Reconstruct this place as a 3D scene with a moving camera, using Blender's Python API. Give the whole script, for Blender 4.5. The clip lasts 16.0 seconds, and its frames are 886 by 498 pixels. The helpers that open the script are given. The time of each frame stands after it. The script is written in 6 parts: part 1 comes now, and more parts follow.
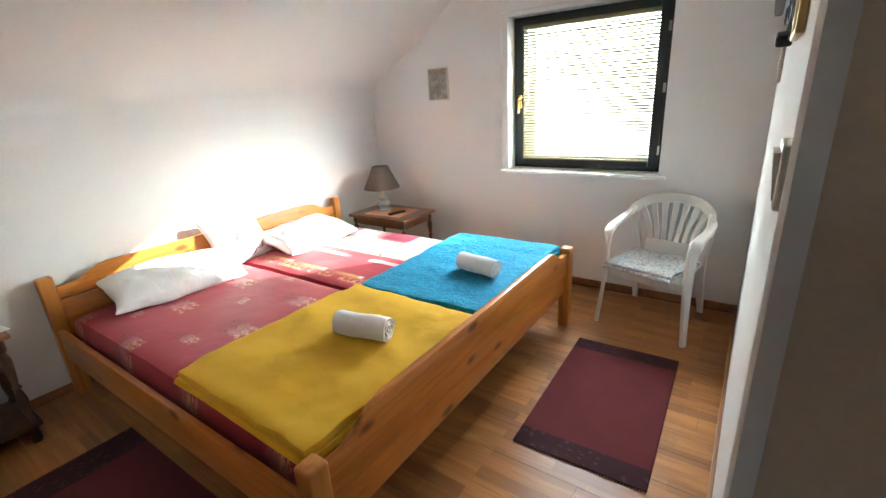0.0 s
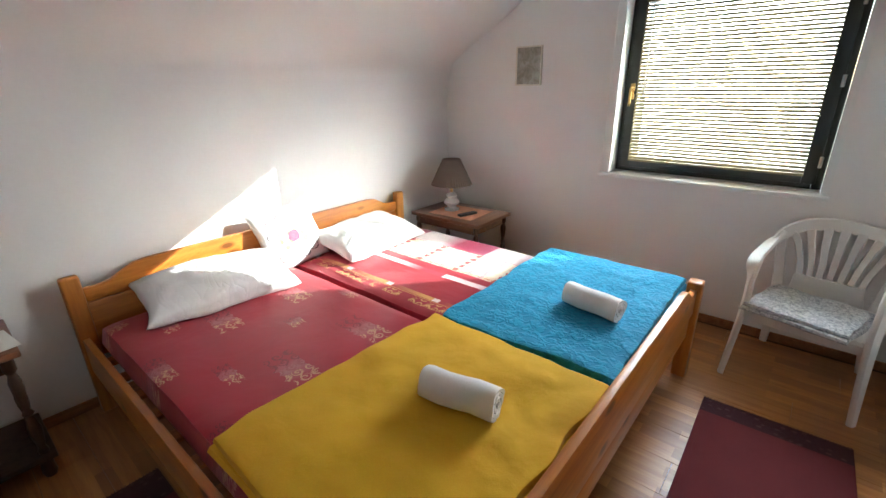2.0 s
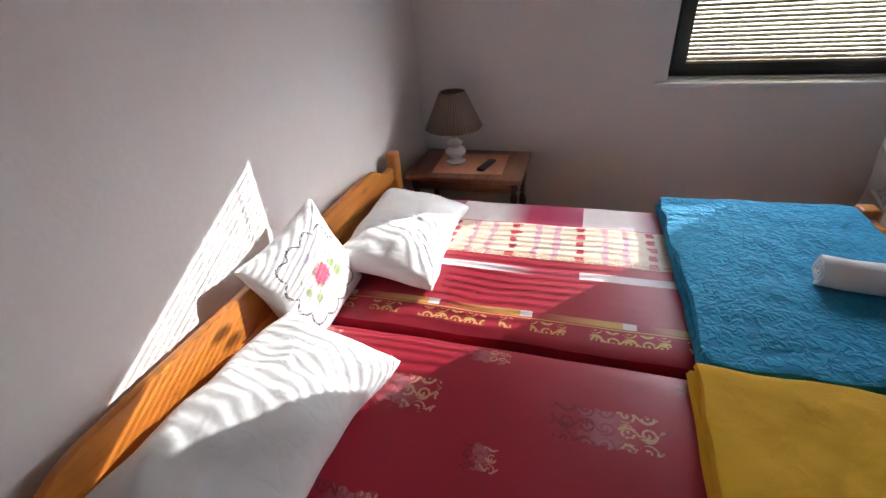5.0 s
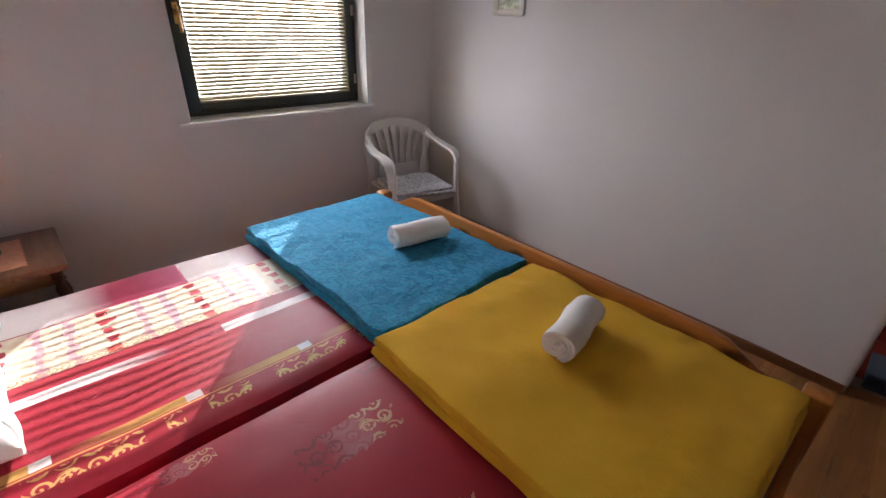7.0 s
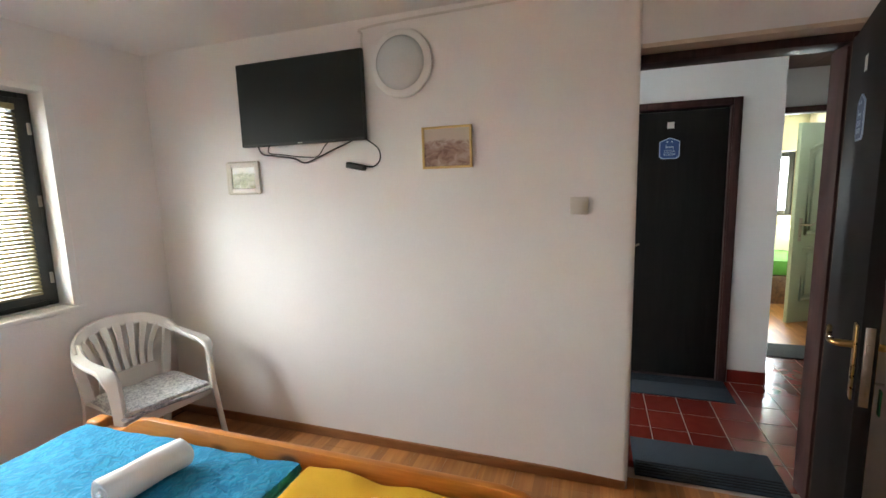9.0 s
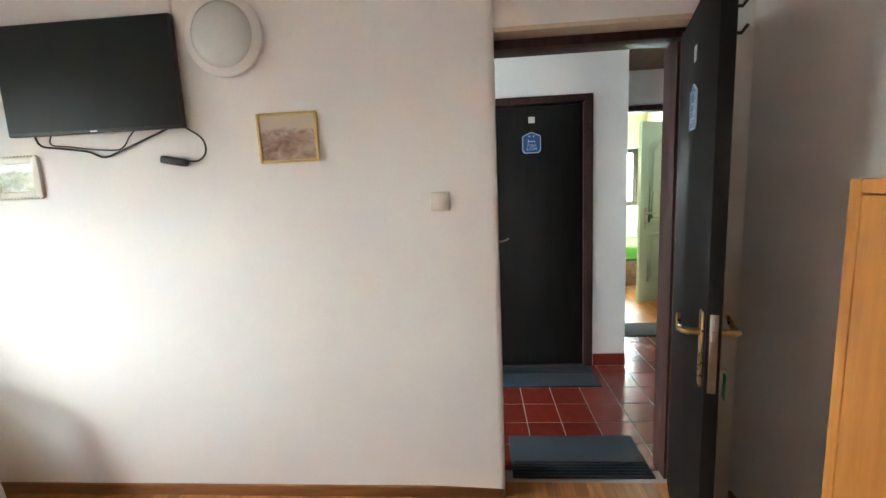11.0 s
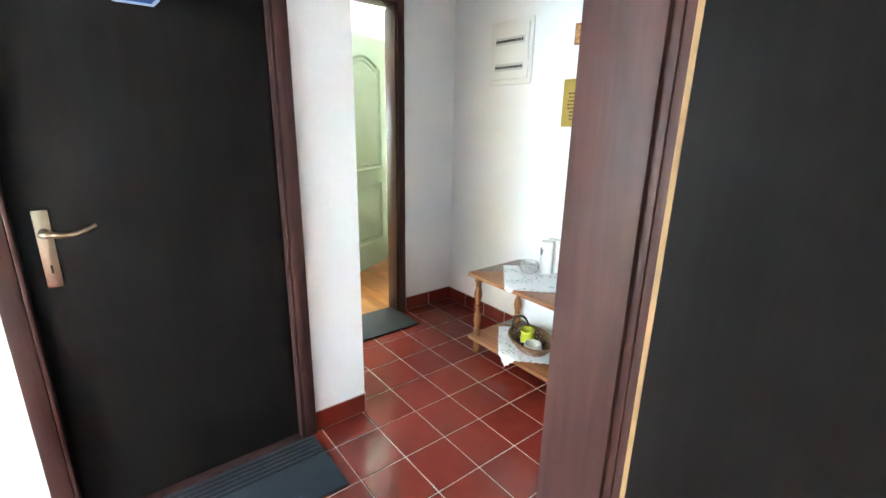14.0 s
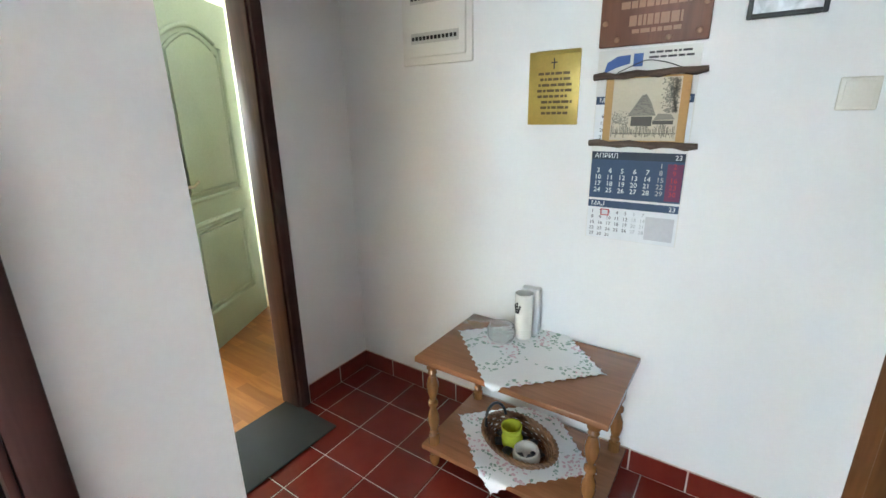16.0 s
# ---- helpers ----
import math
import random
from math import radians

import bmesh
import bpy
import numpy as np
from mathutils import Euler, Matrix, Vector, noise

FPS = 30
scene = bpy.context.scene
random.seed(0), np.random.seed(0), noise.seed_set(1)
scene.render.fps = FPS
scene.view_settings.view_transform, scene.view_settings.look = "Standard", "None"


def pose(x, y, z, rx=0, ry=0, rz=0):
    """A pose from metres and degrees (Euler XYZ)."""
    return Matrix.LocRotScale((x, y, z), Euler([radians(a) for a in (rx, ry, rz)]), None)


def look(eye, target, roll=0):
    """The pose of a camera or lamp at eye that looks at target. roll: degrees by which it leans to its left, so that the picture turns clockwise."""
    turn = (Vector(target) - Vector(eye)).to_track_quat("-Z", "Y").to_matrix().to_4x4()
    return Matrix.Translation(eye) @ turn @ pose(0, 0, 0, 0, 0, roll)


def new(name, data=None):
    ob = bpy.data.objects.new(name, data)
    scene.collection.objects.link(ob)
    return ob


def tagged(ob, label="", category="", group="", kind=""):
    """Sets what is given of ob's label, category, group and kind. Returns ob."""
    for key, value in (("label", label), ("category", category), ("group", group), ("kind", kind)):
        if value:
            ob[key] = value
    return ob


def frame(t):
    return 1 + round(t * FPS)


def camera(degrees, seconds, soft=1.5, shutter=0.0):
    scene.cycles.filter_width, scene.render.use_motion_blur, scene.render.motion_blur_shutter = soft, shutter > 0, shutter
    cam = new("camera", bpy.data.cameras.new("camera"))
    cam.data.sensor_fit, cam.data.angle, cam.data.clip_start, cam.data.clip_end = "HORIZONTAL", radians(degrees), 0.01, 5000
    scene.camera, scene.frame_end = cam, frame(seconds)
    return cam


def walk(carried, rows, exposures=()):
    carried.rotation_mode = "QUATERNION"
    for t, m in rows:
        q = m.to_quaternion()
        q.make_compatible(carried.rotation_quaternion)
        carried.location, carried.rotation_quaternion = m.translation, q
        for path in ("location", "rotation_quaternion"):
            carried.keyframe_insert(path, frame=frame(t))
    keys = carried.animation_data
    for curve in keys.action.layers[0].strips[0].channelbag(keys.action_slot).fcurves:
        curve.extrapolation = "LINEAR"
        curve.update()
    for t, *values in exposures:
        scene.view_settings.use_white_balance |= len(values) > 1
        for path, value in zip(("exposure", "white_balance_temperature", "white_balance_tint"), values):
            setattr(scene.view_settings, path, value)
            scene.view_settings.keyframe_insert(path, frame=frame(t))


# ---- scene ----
cam = camera(89.9, 16.0)
PATH = [
    (0, (-0.049, -3.386, 1.528), (-1.147, -1.845, 0.878), -3.4),
    (0.5, (-0.133, -3.352, 1.531), (-1.345, -1.875, 0.942), -2.6),
    (1, (-0.242, -3.296, 1.513), (-1.601, -1.961, 0.904), -0.2),
    (1.5, (-0.413, -3.242, 1.511), (-1.779, -1.923, 0.883), 0.4),
    (2, (-0.622, -3.11, 1.525), (-1.836, -1.684, 0.823), -1.0),
    (2.5, (-0.702, -2.923, 1.511), (-1.62, -1.284, 0.824), -0.1),
    (3, (-0.811, -2.814, 1.512), (-1.595, -1.096, 0.854), 0.3),
    (3.5, (-1.121, -2.845, 1.511), (-1.93, -1.185, 0.743), -0.2),
    (3.7, (-1.303, -2.914, 1.573), (-2.126, -1.34, 0.653), -0.5),
    (5.8, (-2.336, -2.692, 1.475), (-2.373, -1.013, 0.388), -3.4),
    (6, (-2.346, -2.67, 1.465), (-2.156, -0.952, 0.459), -1.3),
    (6.5, (-2.398, -2.684, 1.462), (-1.583, -1.091, 0.568), -1.2),
    (7, (-2.416, -2.746, 1.464), (-1.189, -1.46, 0.548), 2.2),
    (7.5, (-2.337, -2.768, 1.447), (-0.794, -1.772, 0.655), 4.3),
    (8, (-2.263, -2.757, 1.451), (-0.478, -2.017, 0.936), 2.6),
    (8.2, (-2.234, -2.759, 1.471), (-0.409, -2.053, 1.06), 0.5),
    (10.3, (-2.15, -2.726, 1.535), (-0.236, -2.18, 1.346), -0.8),
    (10.5, (-2.112, -2.75, 1.52), (-0.171, -2.335, 1.275), -0.2),
    (11, (-1.923, -2.831, 1.499), (0.047, -2.671, 1.194), -2.7),
    (11.5, (-1.699, -2.903, 1.471), (0.243, -2.921, 0.993), -3.8),
    (12, (-1.403, -2.91, 1.458), (0.517, -3.199, 0.978), -1.7),
    (12.5, (-1.111, -2.92, 1.415), (0.698, -3.569, 0.861), 1.5),
    (13, (-0.831, -3.007, 1.394), (0.942, -3.819, 0.95), 0.1),
    (13.5, (-0.529, -3.039, 1.389), (1.188, -3.917, 0.859), -0.8),
    (14, (-0.195, -3.075, 1.356), (1.311, -4.269, 0.802), 1.1),
    (14.5, (0.009, -3.15, 1.327), (1.499, -4.358, 0.759), 1.4),
    (15, (0.216, -3.327, 1.347), (1.571, -4.71, 0.846), 2.8),
    (15.5, (0.439, -3.456, 1.354), (1.743, -4.865, 0.794), 0.9),
    (16, (0.704, -3.568, 1.39), (1.79, -5.14, 0.799), -1.1),
]
walk(cam, [(t, look(e, g, r)) for t, e, g, r in PATH], exposures=[(0, 3.55, 5900, -4), (1, 3.3, 5950, -3), (2.5, 2.85, 5900, 4), (3.5, 2.55, 5850, 8), (6, 1.8, 6000, 15), (7, 2.15, 6200, 17), (7.5, 2.45, 6350, 13), (8, 2.8, 6400, 8), (10.3, 3.65, 6350, 2), (11.5, 3.95, 6100, -2), (12.5, 4.15, 6300, 2), (13, 4.1, 6400, 5), (13.5, 4.7, 6100, 2), (14.2, 4.9, 6000, 1), (15, 4.55, 6300, 9), (16, 4.05, 6250, 6)])

# ---- world and light ----
SUN_AZ, SUN_EL = math.atan2(0.655, 0.755), radians(20.6)
world = bpy.data.worlds.new("world")
scene.world = world
world.use_nodes = True
wn = world.node_tree
sky = wn.nodes.new("ShaderNodeTexSky")
sky.sky_type = "NISHITA"
sky.sun_disc = False
sky.sun_elevation, sky.sun_rotation = SUN_EL, SUN_AZ
wn.links.new(sky.outputs[0], wn.nodes["Background"].inputs[0])
wn.nodes["Background"].inputs[1].default_value = 0.12
sun_data = bpy.data.lights.new("sun", "SUN")
sun_data.energy, sun_data.angle, sun_data.color = 2.8, radians(0.25), (1.0, 0.93, 0.82)
sun = new("sun", sun_data)
SUN_DIR = Vector((math.sin(SUN_AZ) * math.cos(SUN_EL), math.cos(SUN_AZ) * math.cos(SUN_EL), math.sin(SUN_EL)))
sun.matrix_world = look(SUN_DIR * 20, (0, 0, 0))


def window_light(name, x, y, z, w, h, rz, watts, color=(0.9, 0.95, 1.0)):
    d = bpy.data.lights.new(name, "AREA")
    d.shape, d.size, d.size_y, d.energy, d.color = "RECTANGLE", w, h, watts, color
    ob = new(name, d)
    ob.matrix_world = pose(x, y, z, -90, 0, rz)
    return ob


window_light("sky_light_bedroom", -1.16, 0.32, 1.5, 1.1, 1.05, -14, 10.0, (0.97, 0.96, 0.98))
# corridor daylight, through an assumed window out of view
window_light("sky_light_corridor", 0.87, 0.36, 1.9, 1.1, 0.85, 0, 3.6, (0.64, 0.83, 1.0))
window_light("sky_light_east_room", 5.36, -4.75, 1.42, 1.0, 0.9, -90, 10)


# ---- materials ----
def shader(name):
    m = bpy.data.materials.new(name)
    m.use_nodes = True
    nt = m.node_tree
    return m, nt, nt.nodes["Principled BSDF"]


def nd(nt, kind, **inputs):
    n = nt.nodes.new("ShaderNode" + kind)
    for k, v in inputs.items():
        key = k.replace("_", " ")
        s = n.inputs[key]
        if isinstance(v, bpy.types.NodeSocket):
            nt.links.new(v, s)
        else:
            s.default_value = v
    return n


def rgb(c):
    return (c[0], c[1], c[2], 1.0)


def mix(nt, fac, a, b, blend="MIX"):
    n = nt.nodes.new("ShaderNodeMix")
    n.data_type, n.blend_type = "RGBA", blend
    for i, v in ((0, fac), (6, a), (7, b)):
        if isinstance(v, bpy.types.NodeSocket):
            nt.links.new(v, n.inputs[i])
        else:
            n.inputs[i].default_value = v if i == 0 else rgb(v)
    return n.outputs[2]


def math_node(nt, op, a, b=0.0, c=0.0):
    n = nt.nodes.new("ShaderNodeMath")
    n.operation = op
    for i, v in enumerate((a, b, c)):
        if isinstance(v, bpy.types.NodeSocket):
            nt.links.new(v, n.inputs[i])
        else:
            n.inputs[i].default_value = v
    return n.outputs[0]


def coords(nt, scale=(1, 1, 1), where="Object"):
    if where == "World":
        src = nt.nodes.new("ShaderNodeNewGeometry").outputs["Position"]
    else:
        src = nt.nodes.new("ShaderNodeTexCoord").outputs[where]
    mp = nt.nodes.new("ShaderNodeMapping")
    mp.inputs["Scale"].default_value = scale
    nt.links.new(src, mp.inputs["Vector"])
    return mp.outputs[0]


def bump(nt, b, height, strength, dist=0.01):
    n = nd(nt, "Bump", Strength=strength, Distance=dist, Height=height)
    nt.links.new(n.outputs[0], b.inputs["Normal"])


def noisy(name, base, rough=0.6, metal=0.0, scale=6.0, amount=0.12, fine=120.0, bump_s=0.15, bump_d=0.002, where="Object", spec=0.5, rough_var=0.1):
    """Paint, plaster, plastic or cloth: broad stains, fine grain, slight relief."""
    m, nt, b = shader(name)
    co = coords(nt, where=where)
    n1 = nd(nt, "TexNoise", Vector=co, Scale=scale, Detail=4.0)
    n2 = nd(nt, "TexNoise", Vector=co, Scale=fine, Detail=3.0)
    dark = tuple(c * (1 - amount) for c in base)
    lite = tuple(min(1, c * (1 + amount * 0.6)) for c in base)
    c1 = mix(nt, n1.outputs[0], dark, lite)
    c2 = mix(nt, 0.12, c1, n2.outputs[0], "OVERLAY")
    nt.links.new(c2, b.inputs["Base Color"])
    nt.links.new(math_node(nt, "MULTIPLY_ADD", n1.outputs[0], rough_var, rough - rough_var / 2), b.inputs["Roughness"])
    b.inputs["Metallic"].default_value = metal
    b.inputs["Specular IOR Level"].default_value = spec
    if bump_s:
        bump(nt, b, n2.outputs[0], bump_s, bump_d)
    return m


def wood(name, light, dark, axis="x", scale=1.0, rough=0.35, knots=0.0, where="Object", coat=0.0, vary=0.0):
    """Grain that runs along the axis, with optional dark knots and a change from piece to piece."""
    m, nt, b = shader(name)
    s = {"x": (1.2, 14, 14), "y": (14, 1.2, 14), "z": (14, 14, 1.2)}[axis]
    co = coords(nt, tuple(v * scale for v in s), where)
    if vary:
        rnd = nt.nodes.new("ShaderNodeObjectInfo").outputs["Random"]
        off = nd(nt, "CombineXYZ", X=math_node(nt, "MULTIPLY", rnd, 37.0), Y=math_node(nt, "MULTIPLY", rnd, 11.0), Z=math_node(nt, "MULTIPLY", rnd, 23.0))
        add = nt.nodes.new("ShaderNodeVectorMath")
        nt.links.new(co, add.inputs[0])
        nt.links.new(off.outputs[0], add.inputs[1])
        co = add.outputs[0]
    n1 = nd(nt, "TexNoise", Vector=co, Scale=1.6, Detail=6.0, Distortion=0.8)
    n2 = nd(nt, "TexNoise", Vector=co, Scale=9.0, Detail=3.0)
    ramp = nd(nt, "ValToRGB", Fac=n1.outputs[0])
    ramp.color_ramp.elements[0].position, ramp.color_ramp.elements[0].color = 0.32, rgb(dark)
    ramp.color_ramp.elements[1].position, ramp.color_ramp.elements[1].color = 0.62, rgb(light)
    col = mix(nt, 0.18, ramp.outputs[0], n2.outputs[0], "OVERLAY")
    if knots:
        kc = coords(nt, {"x": (4, 9, 9), "y": (9, 4, 9), "z": (9, 9, 4)}[axis], where)
        v = nd(nt, "TexVoronoi", Vector=kc, Scale=1.0)
        k = nd(nt, "MapRange", Value=v.outputs["Distance"], From_Min=0.1, From_Max=0.22, To_Min=knots, To_Max=0.0)
        col = mix(nt, k.outputs[0], col, tuple(c * 0.22 for c in dark))
    if vary:
        col = mix(nt, math_node(nt, "MULTIPLY", rnd, vary), col, tuple(c * 0.5 for c in dark))
    nt.links.new(col, b.inputs["Base Color"])
    b.inputs["Roughness"].default_value = rough
    b.inputs["Coat Weight"].default_value = coat
    b.inputs["Coat Roughness"].default_value = 0.2
    bump(nt, b, n2.outputs[0], 0.12, 0.002)
    return m


M_WALL = noisy("white_plaster", (0.84, 0.82, 0.80), rough=0.85, scale=1.3, amount=0.05, fine=70, bump_s=0.25, bump_d=0.003, where="World")
M_CEIL = noisy("ceiling_plaster", (0.84, 0.82, 0.805), rough=0.9, scale=1.1, amount=0.05, fine=60, bump_s=0.2, bump_d=0.003, where="World")
M_HALLWALL = noisy("hall_plaster", (0.84, 0.84, 0.84), rough=0.8, scale=1.5, amount=0.05, fine=80, bump_s=0.2, bump_d=0.003, where="World")
M_CREAM = noisy("cream_plaster", (0.75, 0.68, 0.5), rough=0.85, scale=1.5, amount=0.05, where="World")
M_SILL = noisy("white_sill_paint", (0.82, 0.82, 0.8), rough=0.35, scale=4, amount=0.06, bump_s=0.05)
M_WINFRAME = noisy("dark_window_paint", (0.022, 0.026, 0.026), rough=0.4, scale=5, amount=0.3, bump_s=0.1)
M_DOOR = wood("dark_door_veneer", (0.0135, 0.0115, 0.0108), (0.0102, 0.0087, 0.0082), axis="z", rough=0.65)
M_DOOR.node_tree.nodes["Principled BSDF"].inputs["Specular IOR Level"].default_value = 0.15
M_JAMB = wood("dark_brown_frame", (0.062, 0.027, 0.024), (0.033, 0.014, 0.012), axis="z", rough=0.48)
M_JAMB.node_tree.nodes["Principled BSDF"].inputs["Specular IOR Level"].default_value = 0.25
M_RAWWOOD = wood("raw_edge_wood", (0.42, 0.27, 0.13), (0.3, 0.18, 0.08), axis="z", rough=0.6)
M_PINE_X = wood("pine_along_x", (0.61, 0.225, 0.036), (0.46, 0.145, 0.018), axis="x", rough=0.3, knots=0.85, coat=0.25)
M_PINE_Y = wood("pine_along_y", (0.61, 0.225, 0.036), (0.46, 0.145, 0.018), axis="y", rough=0.3, knots=0.85, coat=0.25)
M_PINE_Z = wood("pine_along_z", (0.56, 0.22, 0.038), (0.42, 0.14, 0.02), axis="z", rough=0.3, knots=0.5, coat=0.25)
M_BEECH = wood("orange_beech", (0.56, 0.24, 0.05), (0.47, 0.18, 0.035), axis="z", rough=0.35)
M_WALNUT = wood("brown_stained_wood", (0.2, 0.09, 0.04), (0.1, 0.04, 0.02), axis="x", rough=0.35, coat=0.2)
M_DARKOAK = wood("dark_turned_wood", (0.085, 0.045, 0.026), (0.04, 0.02, 0.012), axis="z", rough=0.35, coat=0.2)
M_NSTOP = wood("nightstand_top_wood", (0.25, 0.105, 0.055), (0.15, 0.06, 0.032), axis="y", rough=0.3, coat=0.2)
M_TABLE = wood("hall_table_wood", (0.31, 0.13, 0.055), (0.25, 0.1, 0.04), axis="x", rough=0.22, coat=0.5)
M_TABLELEG = wood("hall_table_leg_wood", (0.3, 0.13, 0.04), (0.19, 0.075, 0.022), axis="z", rough=0.2, coat=0.5)
M_CEILWOOD = wood("ceiling_panel_wood", (0.13, 0.05, 0.025), (0.07, 0.026, 0.014), axis="x", rough=0.4, where="World")
M_BRASS = noisy("worn_brass", (0.62, 0.42, 0.16), rough=0.28, metal=1.0, scale=25, amount=0.25, bump_s=0.05)
M_OLDBRASS = noisy("dull_brass", (0.42, 0.34, 0.24), rough=0.38, metal=1.0, scale=25, amount=0.25, bump_s=0.05)
M_STEEL = noisy("lock_steel", (0.5, 0.48, 0.44), rough=0.35, metal=1.0, scale=25, amount=0.2, bump_s=0.05)
M_SWITCH = noisy("aged_white_plastic", (0.68, 0.65, 0.58), rough=0.3, scale=5, amount=0.05, bump_s=0.04)
M_WHITEPL = noisy("white_plastic", (0.8, 0.79, 0.76), rough=0.35, scale=5, amount=0.05, bump_s=0.04)
M_CHAIR = noisy("garden_chair_plastic", (0.8, 0.79, 0.76), rough=0.38, scale=5, amount=0.06, bump_s=0.08, fine=200)
M_BLACKPL = noisy("black_plastic", (0.016, 0.017, 0.018), rough=0.4, scale=8, amount=0.25, bump_s=0.05)
M_SCREEN = noisy("tv_screen", (0.022, 0.028, 0.028), rough=0.5, scale=3, amount=0.2, bump_s=0.0, spec=0.2)
def cotton(name, base):
    """Washed cotton with soft broken creases."""
    m = noisy(name, base, rough=0.9, scale=7, amount=0.05, fine=260, bump_s=0.0)
    nt = m.node_tree
    co = coords(nt, (1.0, 1.6, 1.0))
    w = nd(nt, "TexNoise", Vector=co, Scale=5.5, Detail=2.0, Distortion=1.2)
    ridge = math_node(nt, "ABSOLUTE", math_node(nt, "SUBTRACT", w.outputs[0], 0.5))
    fold = math_node(nt, "POWER", math_node(nt, "MINIMUM", math_node(nt, "MULTIPLY", ridge, 5.0), 1.0), 0.5)
    f = nd(nt, "TexNoise", Vector=coords(nt), Scale=260.0)
    bump(nt, nt.nodes["Principled BSDF"], math_node(nt, "ADD", fold, math_node(nt, "MULTIPLY", f.outputs[0], 0.06)), 0.16, 0.012)
    return m


M_WHITECLOTH = cotton("white_cotton", (0.82, 0.82, 0.82))
M_TERRY = noisy("white_terry", (0.9, 0.89, 0.87), rough=0.95, scale=18, amount=0.08, fine=300, bump_s=0.15, bump_d=0.001)
def embossed(name, lo, hi, scale=24.0):
    """Fleece with a raised swirling pattern and soft creases."""
    m, nt, b = shader(name)
    co = coords(nt)
    n = nd(nt, "TexNoise", Vector=co, Scale=scale, Detail=1.0, Distortion=0.9)
    w = nd(nt, "TexNoise", Vector=co, Scale=7.0, Detail=3.0, Distortion=0.8)
    f = nd(nt, "TexNoise", Vector=co, Scale=300.0)
    r = nd(nt, "MapRange", Value=n.outputs[0], From_Min=0.4, From_Max=0.62)
    c = mix(nt, r.outputs[0], lo, hi)
    c = mix(nt, 0.15, c, f.outputs[0], "OVERLAY")
    nt.links.new(c, b.inputs["Base Color"])
    b.inputs["Roughness"].default_value = 0.88
    b.inputs["Sheen Weight"].default_value = 0.04
    h = math_node(nt, "ADD", math_node(nt, "MULTIPLY", r.outputs[0], 0.5), math_node(nt, "MULTIPLY", w.outputs[0], 1.2))
    bump(nt, b, h, 0.5, 0.013)
    return m


M_BLUE = embossed("blue_fleece", (0.010, 0.235, 0.435), (0.016, 0.305, 0.52), 36.0)
def plain_fleece(name, base):
    """Soft fleece with broad creases."""
    m = noisy(name, base, rough=0.92, scale=4, amount=0.08, fine=260, bump_s=0.0)
    nt = m.node_tree
    co = coords(nt)
    w = nd(nt, "TexNoise", Vector=co, Scale=8.0, Detail=3.0, Distortion=0.3)
    f = nd(nt, "TexNoise", Vector=co, Scale=300.0)
    h = math_node(nt, "ADD", w.outputs[0], math_node(nt, "MULTIPLY", f.outputs[0], 0.08))
    bump(nt, nt.nodes["Principled BSDF"], h, 0.3, 0.03)
    nt.nodes["Principled BSDF"].inputs["Sheen Weight"].default_value = 0.03
    return m


M_YELLOW = plain_fleece("mustard_fleece", (0.74, 0.425, 0.012))
M_SHADE = noisy("brown_lamp_fabric", (0.2, 0.15, 0.12), rough=0.9, scale=12, amount=0.15, fine=300, bump_s=0.3)
M_CERAMIC = noisy("white_glaze", (0.78, 0.76, 0.7), rough=0.12, scale=8, amount=0.08, bump_s=0.02)
M_PEACH = noisy("peach_doily_lace", (0.8, 0.4, 0.26), rough=0.9, scale=30, amount=0.25, fine=250, bump_s=0.5)
M_PAPER = noisy("paper", (0.78, 0.77, 0.74), rough=0.7, scale=5, amount=0.04, bump_s=0.05)
M_GOLDFRAME = noisy("gilt_frame", (0.66, 0.48, 0.2), rough=0.35, metal=0.6, scale=20, amount=0.2)
M_WHITEFRAME = noisy("white_frame_paint", (0.72, 0.68, 0.58), rough=0.5, scale=20, amount=0.1)
M_MAT = noisy("blue_grey_mat", (0.03, 0.04, 0.055), rough=0.95, scale=30, amount=0.3, fine=400, bump_s=0.9, bump_d=0.004)
M_MATDARK = noisy("dark_mat_rib", (0.012, 0.015, 0.02), rough=0.95, scale=30, amount=0.3, fine=400, bump_s=0.8, bump_d=0.004)
M_GREYMAT = noisy("black_rubber_mat", (0.02, 0.022, 0.02), rough=0.9, scale=30, amount=0.3, fine=400, bump_s=0.8, bump_d=0.004)
M_GREEN = noisy("pale_green_door_paint", (0.5, 0.62, 0.5), rough=0.45, scale=4, amount=0.08, fine=90, bump_s=0.1)
M_GROUT = noisy("tile_grout", (0.56, 0.44, 0.37), rough=0.9, scale=10, amount=0.2, where="World")
M_SUBFLOOR = noisy("dark_board_gap", (0.12, 0.07, 0.035), rough=0.9, where="World")
M_GROUND = noisy("outdoor_ground", (0.22, 0.23, 0.12), rough=0.95, scale=0.5, amount=0.3, fine=5, where="World")
M_FACADE = noisy("outer_render", (0.7, 0.68, 0.62), rough=0.9, where="World")
M_WIRE = noisy("white_cable", (0.7, 0.68, 0.64), rough=0.5)
M_BLACK = noisy("black_wire", (0.015, 0.015, 0.015), rough=0.5)


